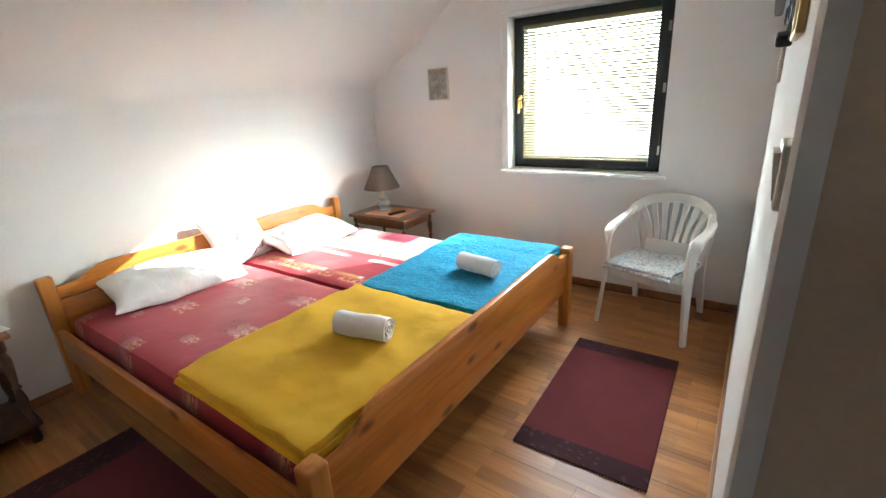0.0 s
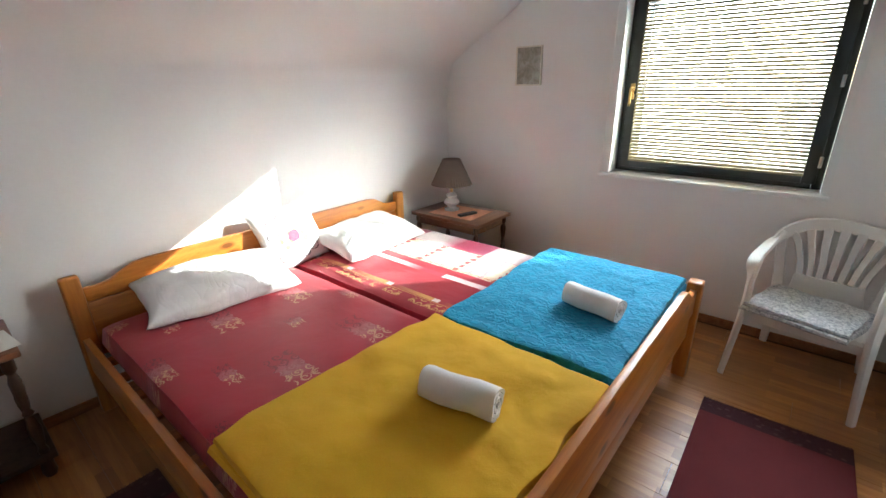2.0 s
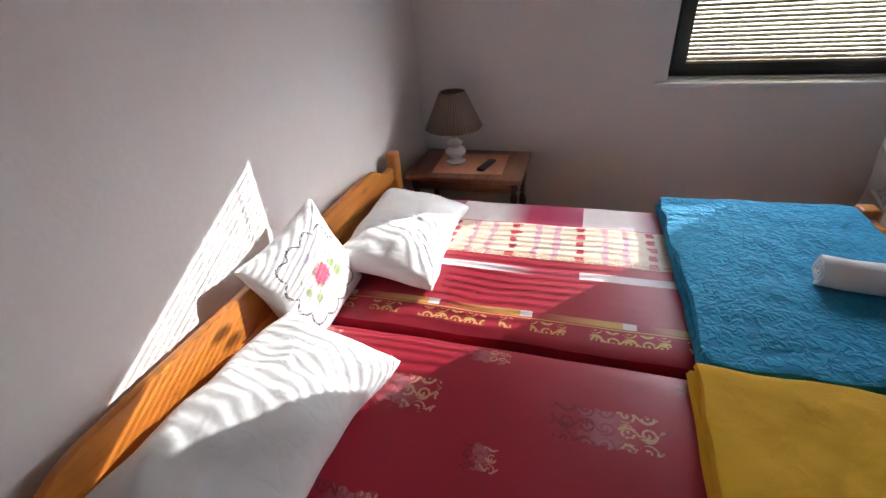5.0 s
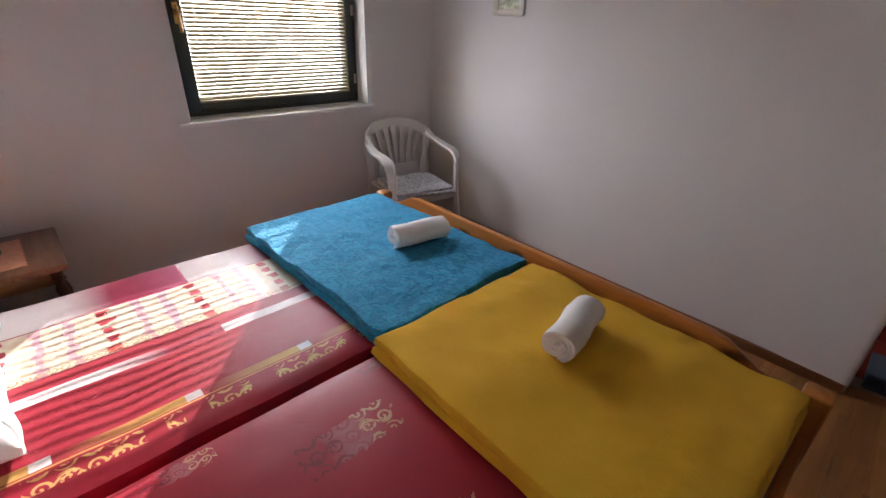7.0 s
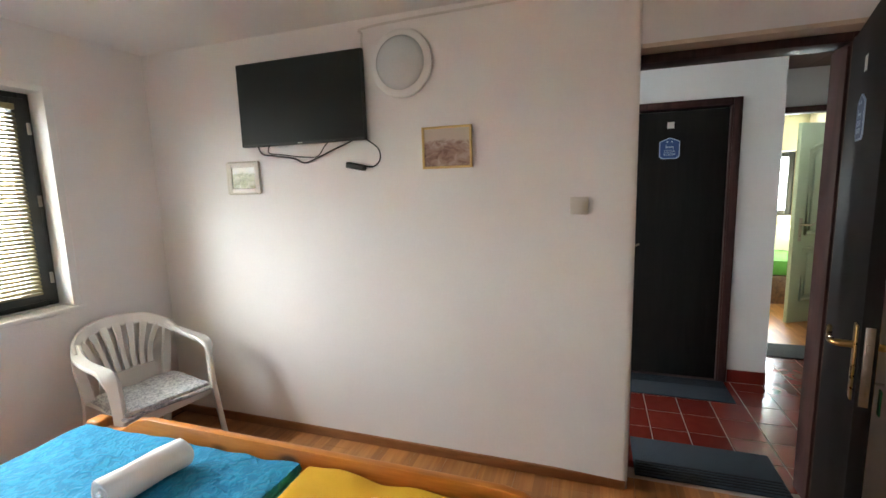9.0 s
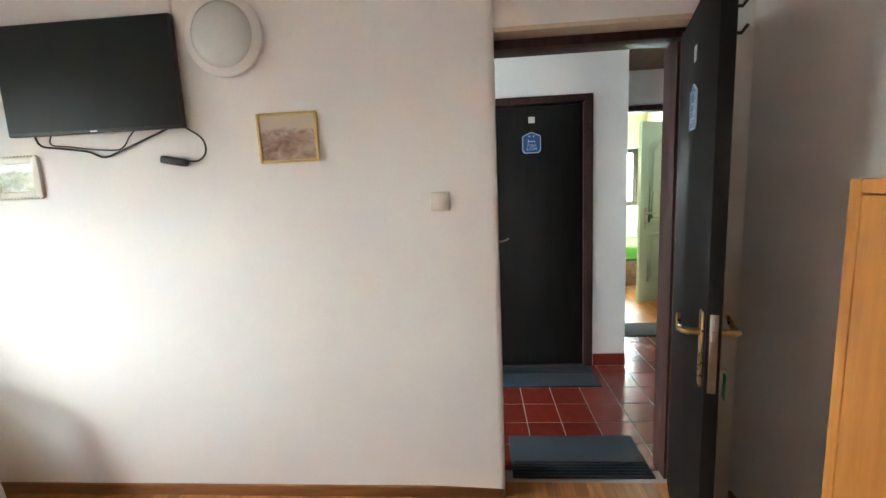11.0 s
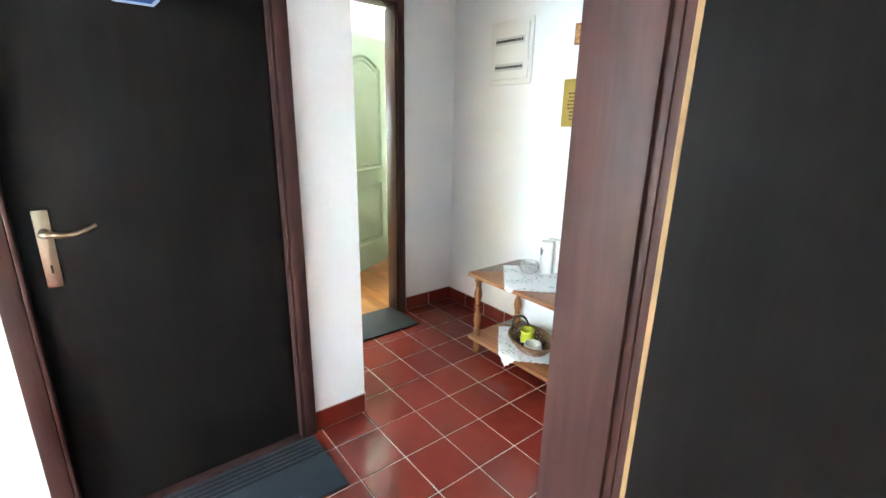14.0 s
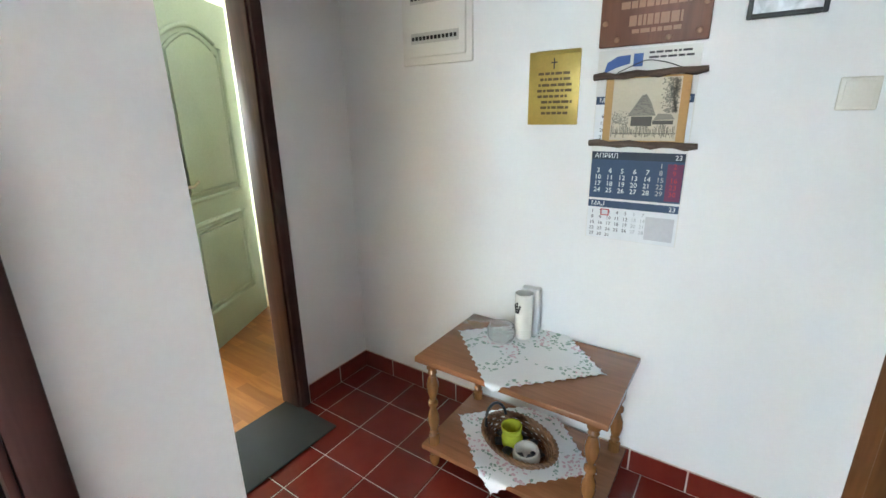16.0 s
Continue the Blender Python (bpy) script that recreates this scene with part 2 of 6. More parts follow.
def tile_mat():
    m, nt, b = shader("red_glazed_tile")
    rnd = nt.nodes.new("ShaderNodeObjectInfo").outputs["Random"]
    co = coords(nt, where="World")
    n1 = nd(nt, "TexNoise", Vector=co, Scale=14.0, Detail=5.0)
    n2 = nd(nt, "TexNoise", Vector=co, Scale=3.0, Detail=2.0)
    c = mix(nt, n1.outputs[0], (0.13, 0.016, 0.011), (0.21, 0.03, 0.019))
    c = mix(nt, math_node(nt, "MULTIPLY", rnd, 0.35), c, (0.10, 0.012, 0.01))
    nt.links.new(c, b.inputs["Base Color"])
    nt.links.new(math_node(nt, "MULTIPLY_ADD", n2.outputs[0], 0.16, 0.07), b.inputs["Roughness"])
    bump(nt, b, n1.outputs[0], 0.06, 0.002)
    return m


M_TILE = tile_mat()


def laminate_mat():
    """Laminate boards printed with three rows of short strips."""
    m, nt, b = shader("laminate_strips")
    co = coords(nt, where="World")
    br = nd(nt, "TexBrick", Vector=co, Scale=1.0, Mortar_Size=0.0006, Mortar_Smooth=0.1, Bias=0.0, Brick_Width=0.42, Row_Height=0.065)
    br.offset, br.offset_frequency = 0.37, 2
    br.inputs["Color1"].default_value, br.inputs["Color2"].default_value = (0, 0, 0, 1), (1, 1, 1, 1)
    br.inputs["Mortar"].default_value = (0.2, 0.2, 0.2, 1)
    g = nd(nt, "TexNoise", Vector=coords(nt, (2.2, 26, 26), "World"), Scale=1.5, Detail=6.0, Distortion=0.6)
    gr = nd(nt, "ValToRGB", Fac=g.outputs[0])
    gr.color_ramp.elements[0].position, gr.color_ramp.elements[0].color = 0.3, (0.40, 0.155, 0.042, 1)
    gr.color_ramp.elements[1].position, gr.color_ramp.elements[1].color = 0.65, (0.58, 0.27, 0.085, 1)
    c = mix(nt, br.outputs["Color"], gr.outputs[0], (0.25, 0.1, 0.034))
    c = mix(nt, 0.8, gr.outputs[0], c)
    nt.links.new(c, b.inputs["Base Color"])
    b.inputs["Roughness"].default_value = 0.3
    bump(nt, b, g.outputs[0], 0.05, 0.001)
    return m


M_LAM = laminate_mat()


def sheet_mat(name, kind):
    """Red satin bed linen: 'motif' has scattered woven squares of scrolls, 'stripe' has long bands."""
    m, nt, b = shader(name)
    src = nt.nodes.new("ShaderNodeNewGeometry").outputs["Position"]
    sep = nd(nt, "SeparateXYZ", Vector=src)
    x, y = sep.outputs[0], sep.outputs[1]
    soft = nd(nt, "TexNoise", Vector=src, Scale=2.2, Detail=2.0)
    red = mix(nt, soft.outputs[0], (0.29, 0.005, 0.02), (0.36, 0.01, 0.03))

    def op(kind_, p, q=0.0, w=0.0):
        return math_node(nt, kind_, p, q, w)

    def band(v, lo, hi):
        return op("MULTIPLY", op("GREATER_THAN", v, lo), op("LESS_THAN", v, hi))

    def both(p, q):
        return op("MULTIPLY", p, q)

    def ramp(v, lo, hi):
        return nd(nt, "MapRange", Value=v, From_Min=lo, From_Max=hi).outputs[0]

    def cycle(v, start, period):
        return op("FLOORED_MODULO", op("SUBTRACT", v, start), period)

    def scrolls(size, ratio=1.0):
        """Tendrils rolled up in alternate directions, with a wavy stem between them."""
        u0 = op("DIVIDE", x, size)
        v0 = op("DIVIDE", y, size * ratio)
        iu, iv = op("FLOOR", u0), op("FLOOR", v0)
        flip = op("MULTIPLY_ADD", op("FLOORED_MODULO", op("ADD", iu, iv), 2.0), 2.0, -1.0)
        u = op("SUBTRACT", op("SUBTRACT", u0, iu), 0.5)
        v = both(op("SUBTRACT", op("SUBTRACT", v0, iv), 0.5), flip)
        rad = op("SQRT", op("ADD", both(u, u), both(v, v)))
        turn = op("DIVIDE", op("ARCTAN2", v, u), 2 * math.pi)
        coil = op("FLOORED_MODULO", op("SUBTRACT", op("MULTIPLY", rad, 3.1), turn), 1.0)
        curl = both(op("LESS_THAN", coil, 0.42), op("LESS_THAN", rad, 0.47))
        wave = op("MULTIPLY", op("SINE", op("MULTIPLY", u0, math.pi)), 0.3)
        stem = op("LESS_THAN", op("ABSOLUTE", op("SUBTRACT", v, both(wave, flip))), 0.09)
        rag = nd(nt, "TexNoise", Vector=src, Scale=120.0, Detail=1.0)
        return both(op("MAXIMUM", curl, stem), op("GREATER_THAN", rag.outputs[0], 0.36))

    if kind == "motif":
        col = red
        damask = scrolls(0.05, 1.05)
        fine = scrolls(0.03)
        wob = nd(nt, "TexNoise", Vector=src, Scale=38.0, Detail=1.0)
        edge = op("MULTIPLY_ADD", wob.outputs[0], 0.05, -0.025)
        xw, yw = op("ADD", x, edge), op("SUBTRACT", y, edge)
        # rows of woven patches: first x, y, half width, half height
        for x0, y0, hw, hh in ((-2.165, -2.02, 0.135, 0.056), (-2.47, -1.835, 0.083, 0.027), (-2.37, -2.18, 0.045, 0.034), (-2.725, -2.385, 0.12, 0.056), (-2.255, -2.566, 0.083, 0.03), (-2.51, -2.735, 0.1, 0.05)):
            f = cycle(xw, x0, 0.585)
            inside = both(op("LESS_THAN", f, 2 * hw), band(yw, y0 - hh, y0 + hh))
            left, right = op("LESS_THAN", f, hw * 0.8), op("GREATER_THAN", f, hw * 1.25)
            middle = both(ramp(f, hw * 0.5, hw * 1.0), op("SUBTRACT", 1.0, ramp(f, hw * 1.1, hw * 1.7)))
            col = mix(nt, both(inside, op("MULTIPLY", middle, 0.6)), col, (0.42, 0.2, 0.22))
            fig = damask if hw > 0.1 else fine
            ink_ = mix(nt, right, mix(nt, left, (0.3, 0.05, 0.06), (0.16, 0.006, 0.02)), (0.58, 0.34, 0.2))
            col = mix(nt, both(both(inside, fig), 0.85), col, ink_)
    else:
        arab = scrolls(0.052, 1.0)
        gold, pale = (0.6, 0.33, 0.09), (0.72, 0.66, 0.66)
        # edge band of white, crimson and plum blocks
        f = cycle(x, -2.70, 0.585)
        block = mix(nt, ramp(f, 0.2, 0.34), pale, (0.30, 0.01, 0.06))
        block = mix(nt, ramp(f, 0.42, 0.56), block, (0.36, 0.06, 0.13))
        col = mix(nt, band(y, -0.972, -0.4), red, block)
        # cream floral band with roses
        wash = nd(nt, "TexNoise", Vector=src, Scale=22.0, Detail=3.0, Distortion=1.0)
        floral = mix(nt, op("MULTIPLY", ramp(wash.outputs[0], 0.5, 0.7), 0.5), (0.74, 0.64, 0.5), (0.55, 0.3, 0.17))
        fr = op("SUBTRACT", cycle(x, -2.545, 0.283), 0.1415)
        ragx = op("MULTIPLY_ADD", wash.outputs[0], 0.06, -0.03)
        rose = both(op("LESS_THAN", op("ABSOLUTE", op("ADD", fr, ragx)), 0.017), op("GREATER_THAN", op("SINE", op("MULTIPLY", y, 105.0)), -0.35))
        lilac = op("LESS_THAN", op("ABSOLUTE", op("SUBTRACT", op("ABSOLUTE", op("ADD", fr, ragx)), 0.1)), 0.012)
        floral = mix(nt, both(lilac, 0.6), floral, (0.45, 0.14, 0.3))
        floral = mix(nt, rose, floral, (0.42, 0.02, 0.035))
        hem = band(y, -1.265, -1.235)
        floral = mix(nt, both(hem, scrolls(0.03)), floral, (0.5, 0.2, 0.08))
        col = mix(nt, band(y, -1.265, -0.978), col, floral)
        # white line fading to red and back
        f = cycle(x, -2.70, 0.585)
        line = mix(nt, ramp(f, 0.24, 0.42), pale, (0.32, 0.02, 0.05))
        col = mix(nt, band(y, -1.376, -1.331), col, line)
        # gold blocks with small white squares, then a row of scrolls
        f = cycle(x, -2.64, 0.336)
        dash = mix(nt, ramp(f, 0.07, 0.26), (0.31, 0.02, 0.03), gold)
        dash = mix(nt, op("LESS_THAN", f, 0.042), dash, pale)
        col = mix(nt, band(y, -1.628, -1.598), col, dash)
        f = cycle(x, -2.657, 0.586)
        group_ = op("MAXIMUM", op("LESS_THAN", f, 0.24), op("MAXIMUM", band(f, 0.29, 0.332), band(f, 0.396, 0.511)))
        col = mix(nt, both(both(band(y, -1.696, -1.645), group_), arab), col, (0.62, 0.38, 0.13))
        col = mix(nt, band(y, -1.637, -1.632), col, gold)
    nt.links.new(col, b.inputs["Base Color"])
    b.inputs["Roughness"].default_value = 0.45
    b.inputs["Specular IOR Level"].default_value = 0.35
    b.inputs["Sheen Weight"].default_value = 0.3
    b.inputs["Sheen Roughness"].default_value = 0.4
    b.inputs["Sheen Tint"].default_value = (1.0, 0.55, 0.58, 1)
    wv = nd(nt, "TexNoise", Vector=src, Scale=5.0, Detail=3.0, Distortion=0.5)
    bump(nt, b, wv.outputs[0], 0.25, 0.02)
    return m


M_SHEET_MOTIF = sheet_mat("red_motif_satin", "motif")
M_SHEET_STRIPE = sheet_mat("red_striped_satin", "stripe")


def rug_mat():
    m, nt, b = shader("woven_rug")
    co = coords(nt)
    sep = nd(nt, "SeparateXYZ", Vector=co)
    y = math_node(nt, "ABSOLUTE", sep.outputs[1])
    n1 = nd(nt, "TexNoise", Vector=co, Scale=9.0, Detail=4.0)
    wv = nd(nt, "TexWave", Vector=co, Scale=70.0, Distortion=0.6)
    wv.bands_direction = "Y"
    base = mix(nt, n1.outputs[0], (0.125, 0.015, 0.021), (0.175, 0.024, 0.03))
    band = math_node(nt, "GREATER_THAN", y, 0.40)
    chk = nd(nt, "TexVoronoi", Vector=coords(nt, (26, 40, 1)), Scale=1.0)
    fig = math_node(nt, "LESS_THAN", chk.outputs["Distance"], 0.28)
    c = mix(nt, band, base, (0.055, 0.012, 0.02))
    c = mix(nt, math_node(nt, "MULTIPLY", math_node(nt, "MULTIPLY", band, fig), 0.4), c, (0.16, 0.08, 0.08))
    nt.links.new(c, b.inputs["Base Color"])
    b.inputs["Roughness"].default_value = 0.95
    bump(nt, b, wv.outputs[0], 0.6, 0.004)
    return m


M_RUG = rug_mat()


def art_mat(name, cols, scale=7.0, horizon=None):
    """A small landscape: soft patches of colour under a paler sky."""
    m, nt, b = shader(name)
    co = coords(nt, (1, 1, 1), "Generated")
    n = nd(nt, "TexNoise", Vector=co, Scale=scale, Detail=5.0, Distortion=1.0)
    r = nd(nt, "ValToRGB", Fac=n.outputs[0])
    el = r.color_ramp.elements
    el[0].position, el[0].color = 0.3, rgb(cols[0])
    el[1].position, el[1].color = 0.7, rgb(cols[2])
    e = el.new(0.5)
    e.color = rgb(cols[1])
    col = r.outputs[0]
    if horizon:
        z = nd(nt, "SeparateXYZ", Vector=co).outputs[2]
        lift = math_node(nt, "ADD", z, math_node(nt, "MULTIPLY", n.outputs[0], 0.35))
        k = nd(nt, "MapRange", Value=lift, From_Min=horizon, From_Max=horizon + 0.12)
        col = mix(nt, k.outputs[0], col, cols[3])
    nt.links.new(col, b.inputs["Base Color"])
    b.inputs["Roughness"].default_value = 0.25
    return m


def glass_mat(name, rough=0.0, tint=(1, 1, 1)):
    m, nt, b = shader(name)
    b.inputs["Base Color"].default_value = rgb(tint)
    b.inputs["Transmission Weight"].default_value = 1.0
    b.inputs["Roughness"].default_value = rough
    b.inputs["IOR"].default_value = 1.45
    return m


M_GLASS = glass_mat("clear_glass")
M_FROST = noisy("frosted_glass_shade", (0.66, 0.68, 0.66), rough=0.18, scale=10, amount=0.05, bump_s=0.0)
M_CRYSTAL = glass_mat("pressed_glass", 0.03, (0.98, 0.99, 0.99))
M_CRYSTAL.node_tree.nodes["Principled BSDF"].inputs["Transmission Weight"].default_value = 0.88
M_BOWLGLASS = glass_mat("cut_glass", 0.12, (0.98, 0.99, 0.99))
M_BOWLGLASS.node_tree.nodes["Principled BSDF"].inputs["Transmission Weight"].default_value = 0.82
M_LAMPGLASS = noisy("milky_pressed_glass", (0.72, 0.72, 0.7), rough=0.12, scale=30, amount=0.15, bump_s=0.3, fine=60)


def slat_mat():
    m, nt, b = shader("cream_blind_slat")
    b.inputs["Roughness"].default_value = 0.45
    n = nd(nt, "TexNoise", Vector=coords(nt, where="World"), Scale=6.0)
    col = mix(nt, n.outputs[0], (0.22, 0.183, 0.082), (0.26, 0.22, 0.105))
    nt.links.new(col, b.inputs["Base Color"])
    tl = nd(nt, "BsdfTranslucent", Color=col)
    ms = nd(nt, "MixShader", Fac=0.03)
    nt.links.new(b.outputs[0], ms.inputs[1])
    nt.links.new(tl.outputs[0], ms.inputs[2])
    nt.links.new(ms.outputs[0], nt.nodes["Material Output"].inputs["Surface"])
    return m


M_SLAT = slat_mat()


# ---- mesh helpers ----
def mesh_of(bm, name, material, smooth=True):
    me = bpy.data.meshes.new(name)
    bmesh.ops.recalc_face_normals(bm, faces=bm.faces)
    bm.to_mesh(me)
    bm.free()
    if material:
        me.materials.append(material)
    if smooth:
        me.set_sharp_from_angle(angle=radians(38))
        me.shade_smooth()
        me.set_sharp_from_angle(angle=radians(38))
    return me


def part(name, bm, material, parent=None, label="", at=None):
    ob = new(name, mesh_of(bm, name, material))
    if parent:
        ob.parent = parent
    if at is not None:
        ob.matrix_basis = at
    return tagged(ob, label)


def thing(name, label, category, at=None, group=""):
    ob = new(name)
    ob.empty_display_size = 0.1
    if at is not None:
        ob.matrix_basis = at
    return tagged(ob, label, category, group)


def structure(name, bm, material, label="", category=""):
    return tagged(part(name, bm, material), label, category, kind="structure")


def join(bm, other):
    me = bpy.data.meshes.new("tmp")
    other.to_mesh(me)
    other.free()
    bm.from_mesh(me)
    bpy.data.meshes.remove(me)
    return bm


def box(x0, x1, y0, y1, z0, z1, b=0.0, bm=None, seg=2):
    t = bmesh.new()
    bmesh.ops.create_cube(t, size=1.0)
    for v in t.verts:
        v.co = Vector((x0 + (v.co.x + 0.5) * (x1 - x0), y0 + (v.co.y + 0.5) * (y1 - y0), z0 + (v.co.z + 0.5) * (z1 - z0)))
    if b:
        bmesh.ops.bevel(t, geom=t.edges, offset=b, segments=seg, affect="EDGES", profile=0.5)
    return join(bm, t) if bm is not None else t


def prism(poly, axis, a0, a1, b=0.0, bm=None):
    """A flat outline pushed along an axis: for 'x' the outline is (y, z), for 'y' (x, z), for 'z' (x, y)."""
    t = bmesh.new()

    def at(p, a):
        return {"x": (a, p[0], p[1]), "y": (p[0], a, p[1]), "z": (p[0], p[1], a)}[axis]

    lo = [t.verts.new(at(p, a0)) for p in poly]
    hi = [t.verts.new(at(p, a1)) for p in poly]
    t.faces.new(lo)
    t.faces.new(hi[::-1])
    for i in range(len(poly)):
        j = (i + 1) % len(poly)
        t.faces.new((lo[i], hi[i], hi[j], lo[j]))
    bmesh.ops.recalc_face_normals(t, faces=t.faces)
    if b:
        sharp = [e for e in t.edges if len(e.link_faces) == 2 and e.calc_face_angle(0) > 0.6]
        bmesh.ops.bevel(t, geom=sharp, offset=b, segments=2, affect="EDGES", profile=0.5)
    return join(bm, t) if bm is not None else t


def lathe(profile, x=0, y=0, z=0, n=24, bm=None, cap=True):
    t = bmesh.new()
    rings = []
    for r, h in profile:
        rings.append([t.verts.new((x + r * math.cos(2 * math.pi * k / n), y + r * math.sin(2 * math.pi * k / n), z + h)) for k in range(n)])
    for a, c in zip(rings, rings[1:]):
        for k in range(n):
            t.faces.new((a[k], a[(k + 1) % n], c[(k + 1) % n], c[k]))
    if cap:
        t.faces.new(rings[0][::-1])
        t.faces.new(rings[-1])
    return join(bm, t) if bm is not None else t


def tube(points, r, n=8, bm=None, flat=1.0, radii=None, up=None):
    """A round or flattened bar along a line of points."""
    t = bmesh.new()
    pts = [Vector(p) for p in points]
    rings = []
    for i, p in enumerate(pts):
        d = (pts[min(i + 1, len(pts) - 1)] - pts[max(i - 1, 0)]).normalized()
        ref = Vector(up) if up else (Vector((0, 0, 1)) if abs(d.z) < 0.9 else Vector((1, 0, 0)))
        a = d.cross(ref).normalized()
        c = a.cross(d).normalized()
        rr = radii[i] if radii else r
        rings.append([t.verts.new(p + a * rr * math.cos(2 * math.pi * k / n) + c * rr * flat * math.sin(2 * math.pi * k / n)) for k in range(n)])
    for a, c in zip(rings, rings[1:]):
        for k in range(n):
            t.faces.new((a[k], a[(k + 1) % n], c[(k + 1) % n], c[k]))
    t.faces.new(rings[0][::-1])
    t.faces.new(rings[-1])
    return join(bm, t) if bm is not None else t


def curve_points(pts, steps=6):
    """Catmull-Rom through the points."""
    p = [Vector(v) for v in pts]
    p = [p[0] * 2 - p[1]] + p + [p[-1] * 2 - p[-2]]
    out = []
    for i in range(1, len(p) - 2):
        for s in range(steps):
            u = s / steps
            out.append(0.5 * ((2 * p[i]) + (p[i + 1] - p[i - 1]) * u + (2 * p[i - 1] - 5 * p[i] + 4 * p[i + 1] - p[i + 2]) * u * u + (3 * p[i] - p[i - 1] - 3 * p[i + 1] + p[i + 2]) * u ** 3))
    out.append(p[-2])
    return out


def pad(lx, ly, lz, p=8.0, nx=30, ny=30, amp=0.0, scale=6.0, seed=0.0, pinch=0.0, sag=0.0, flat_under=True, edge=None, lift=0.0):
    """A soft slab: cushions, folded blankets, mattresses. Its base lies at z = 0."""
    t = bmesh.new()

    def grid(n):
        return [-math.cos(math.pi * i / n) * 0.55 + 0.45 * (2 * i / n - 1) for i in range(n + 1)]

    us, vs = grid(nx), grid(ny)
    for a in (us, vs):
        a[0], a[-1] = -1.0, 1.0

    def shape(u, v, side):
        h = max(0.0, (1 - abs(u) ** p)) ** (1 / p) * max(0.0, (1 - abs(v) ** p)) ** (1 / p)
        x = u * lx / 2 * (1 - pinch * (1 - v * v) * abs(u) ** 3)
        y = v * ly / 2 * (1 - pinch * (1 - u * u) * abs(v) ** 3)
        k = noise.noise(Vector((x * scale + seed, y * scale, seed * 1.7))) + 0.5 * noise.noise(Vector((x * scale * 2.7 + seed, y * scale * 2.7, seed)))
        mid = lz * 0.4
        if side > 0:
            z = mid + (lz - mid) * h + amp * k * h
        else:
            z = mid - mid * h if flat_under else mid - mid * h + amp * k * h * 0.3
        wob = (amp * 0.9 if edge is None else edge) * noise.noise(Vector((x * 7 + seed, y * 7, 3.1)))
        return Vector((x + wob, y + wob * 0.7, z + lift - sag * (u * u)))

    top = [[t.verts.new(shape(u, v, 1)) for v in vs] for u in us]
    low = [[top[i][j] if i in (0, nx) or j in (0, ny) else t.verts.new(shape(us[i], vs[j], -1)) for j in range(ny + 1)] for i in range(nx + 1)]
    for i in range(nx):
        for j in range(ny):
            t.faces.new((top[i][j], top[i + 1][j], top[i + 1][j + 1], top[i][j + 1]))
            q = (low[i][j], low[i][j + 1], low[i + 1][j + 1], low[i + 1][j])
            if len(set(q)) == 4 and not all(v in (top[i][j], top[i + 1][j], top[i + 1][j + 1], top[i][j + 1]) for v in q):
                t.faces.new(q)
    return t


def text_part(name, body, size, material, parent, at, label="", align="LEFT", depth=0.0004):
    cu = bpy.data.curves.new(name, "FONT")
    cu.body, cu.size, cu.align_x, cu.align_y, cu.extrude, cu.resolution_u = body, size, align, "CENTER", depth, 2
    tmp = bpy.data.objects.new(name, cu)
    scene.collection.objects.link(tmp)
    bpy.context.view_layer.update()
    me = bpy.data.meshes.new_from_object(tmp.evaluated_get(bpy.context.evaluated_depsgraph_get()))
    bpy.data.objects.remove(tmp)
    me.materials.clear()
    me.materials.append(material)
    ob = new(name, me)
    ob.parent = parent
    ob.matrix_basis = at
    return tagged(ob, label)


def wall_with_holes(axis, c0, c1, a0, a1, z0, z1, holes):
    """A wall between c0 and c1 across, from a0 to a1 along, with openings (a, a, z, z) that go right through it."""
    bm = bmesh.new()

    def add(p, q, lo, hi):
        if q - p > 1e-4 and hi - lo > 1e-4:
            if axis == "x":
                box(c0, c1, p, q, lo, hi, bm=bm)
            else:
                box(p, q, c0, c1, lo, hi, bm=bm)

    cur = a0
    for h0, h1, lo, hi in sorted(holes):
        add(cur, h0, z0, z1)
        add(h0, h1, z0, lo)
        add(h0, h1, hi, z1)
        cur = h1
    add(cur, a1, z0, z1)
    return bm


# ---- structure ----
CEIL = 2.39
KNEE_X, KNEE_Z, SLOPE_X = -3.19, 1.58, -2.0
SOUTH = -3.93
structure("ground", box(-400, 400, -400, 400, -3.3, -3.1), M_GROUND, "grassy ground below the house", "ground")

# second opening is added, out of view, to let light into the corridor
structure("wall_north", wall_with_holes("y", 0.0, 0.34, -3.5, 2.36, 0, 2.9, [(-1.79, -0.545, 0.905, 2.1), (0.32, 1.42, 0.1, 2.34)]), M_WALL,
          "white plastered outer wall with a window", "wall")
structure("wall_west", box(-3.5, KNEE_X, SOUTH - 0.2, -0.002, 0, 1.95), M_WALL, "low white knee wall behind the bed", "wall")
structure("wall_east", wall_with_holes("x", 0.0, 0.11, SOUTH, -0.002, 0, CEIL + 0.1, [(-3.745, -2.904, -0.01, 2.1)]), M_WALL, "white plastered partition wall with a doorway", "wall")
structure("wall_east_corridor_side", wall_with_holes("x", 0.112, 0.245, SOUTH - 0.2, -0.002, 0, CEIL + 0.1, [(-3.765, -2.852, -0.01, 2.11)]), M_HALLWALL,
          "white plastered corridor wall with a doorway", "wall")
structure("wall_south", box(-3.5, 0.11, SOUTH - 0.2, SOUTH, 0, CEIL + 0.1), M_WALL, "plain white plastered wall", "wall")


def curve2(pts, steps):
    return [(v.x, v.z) for v in curve_points([(p[0], 0, p[1]) for p in pts], steps)]


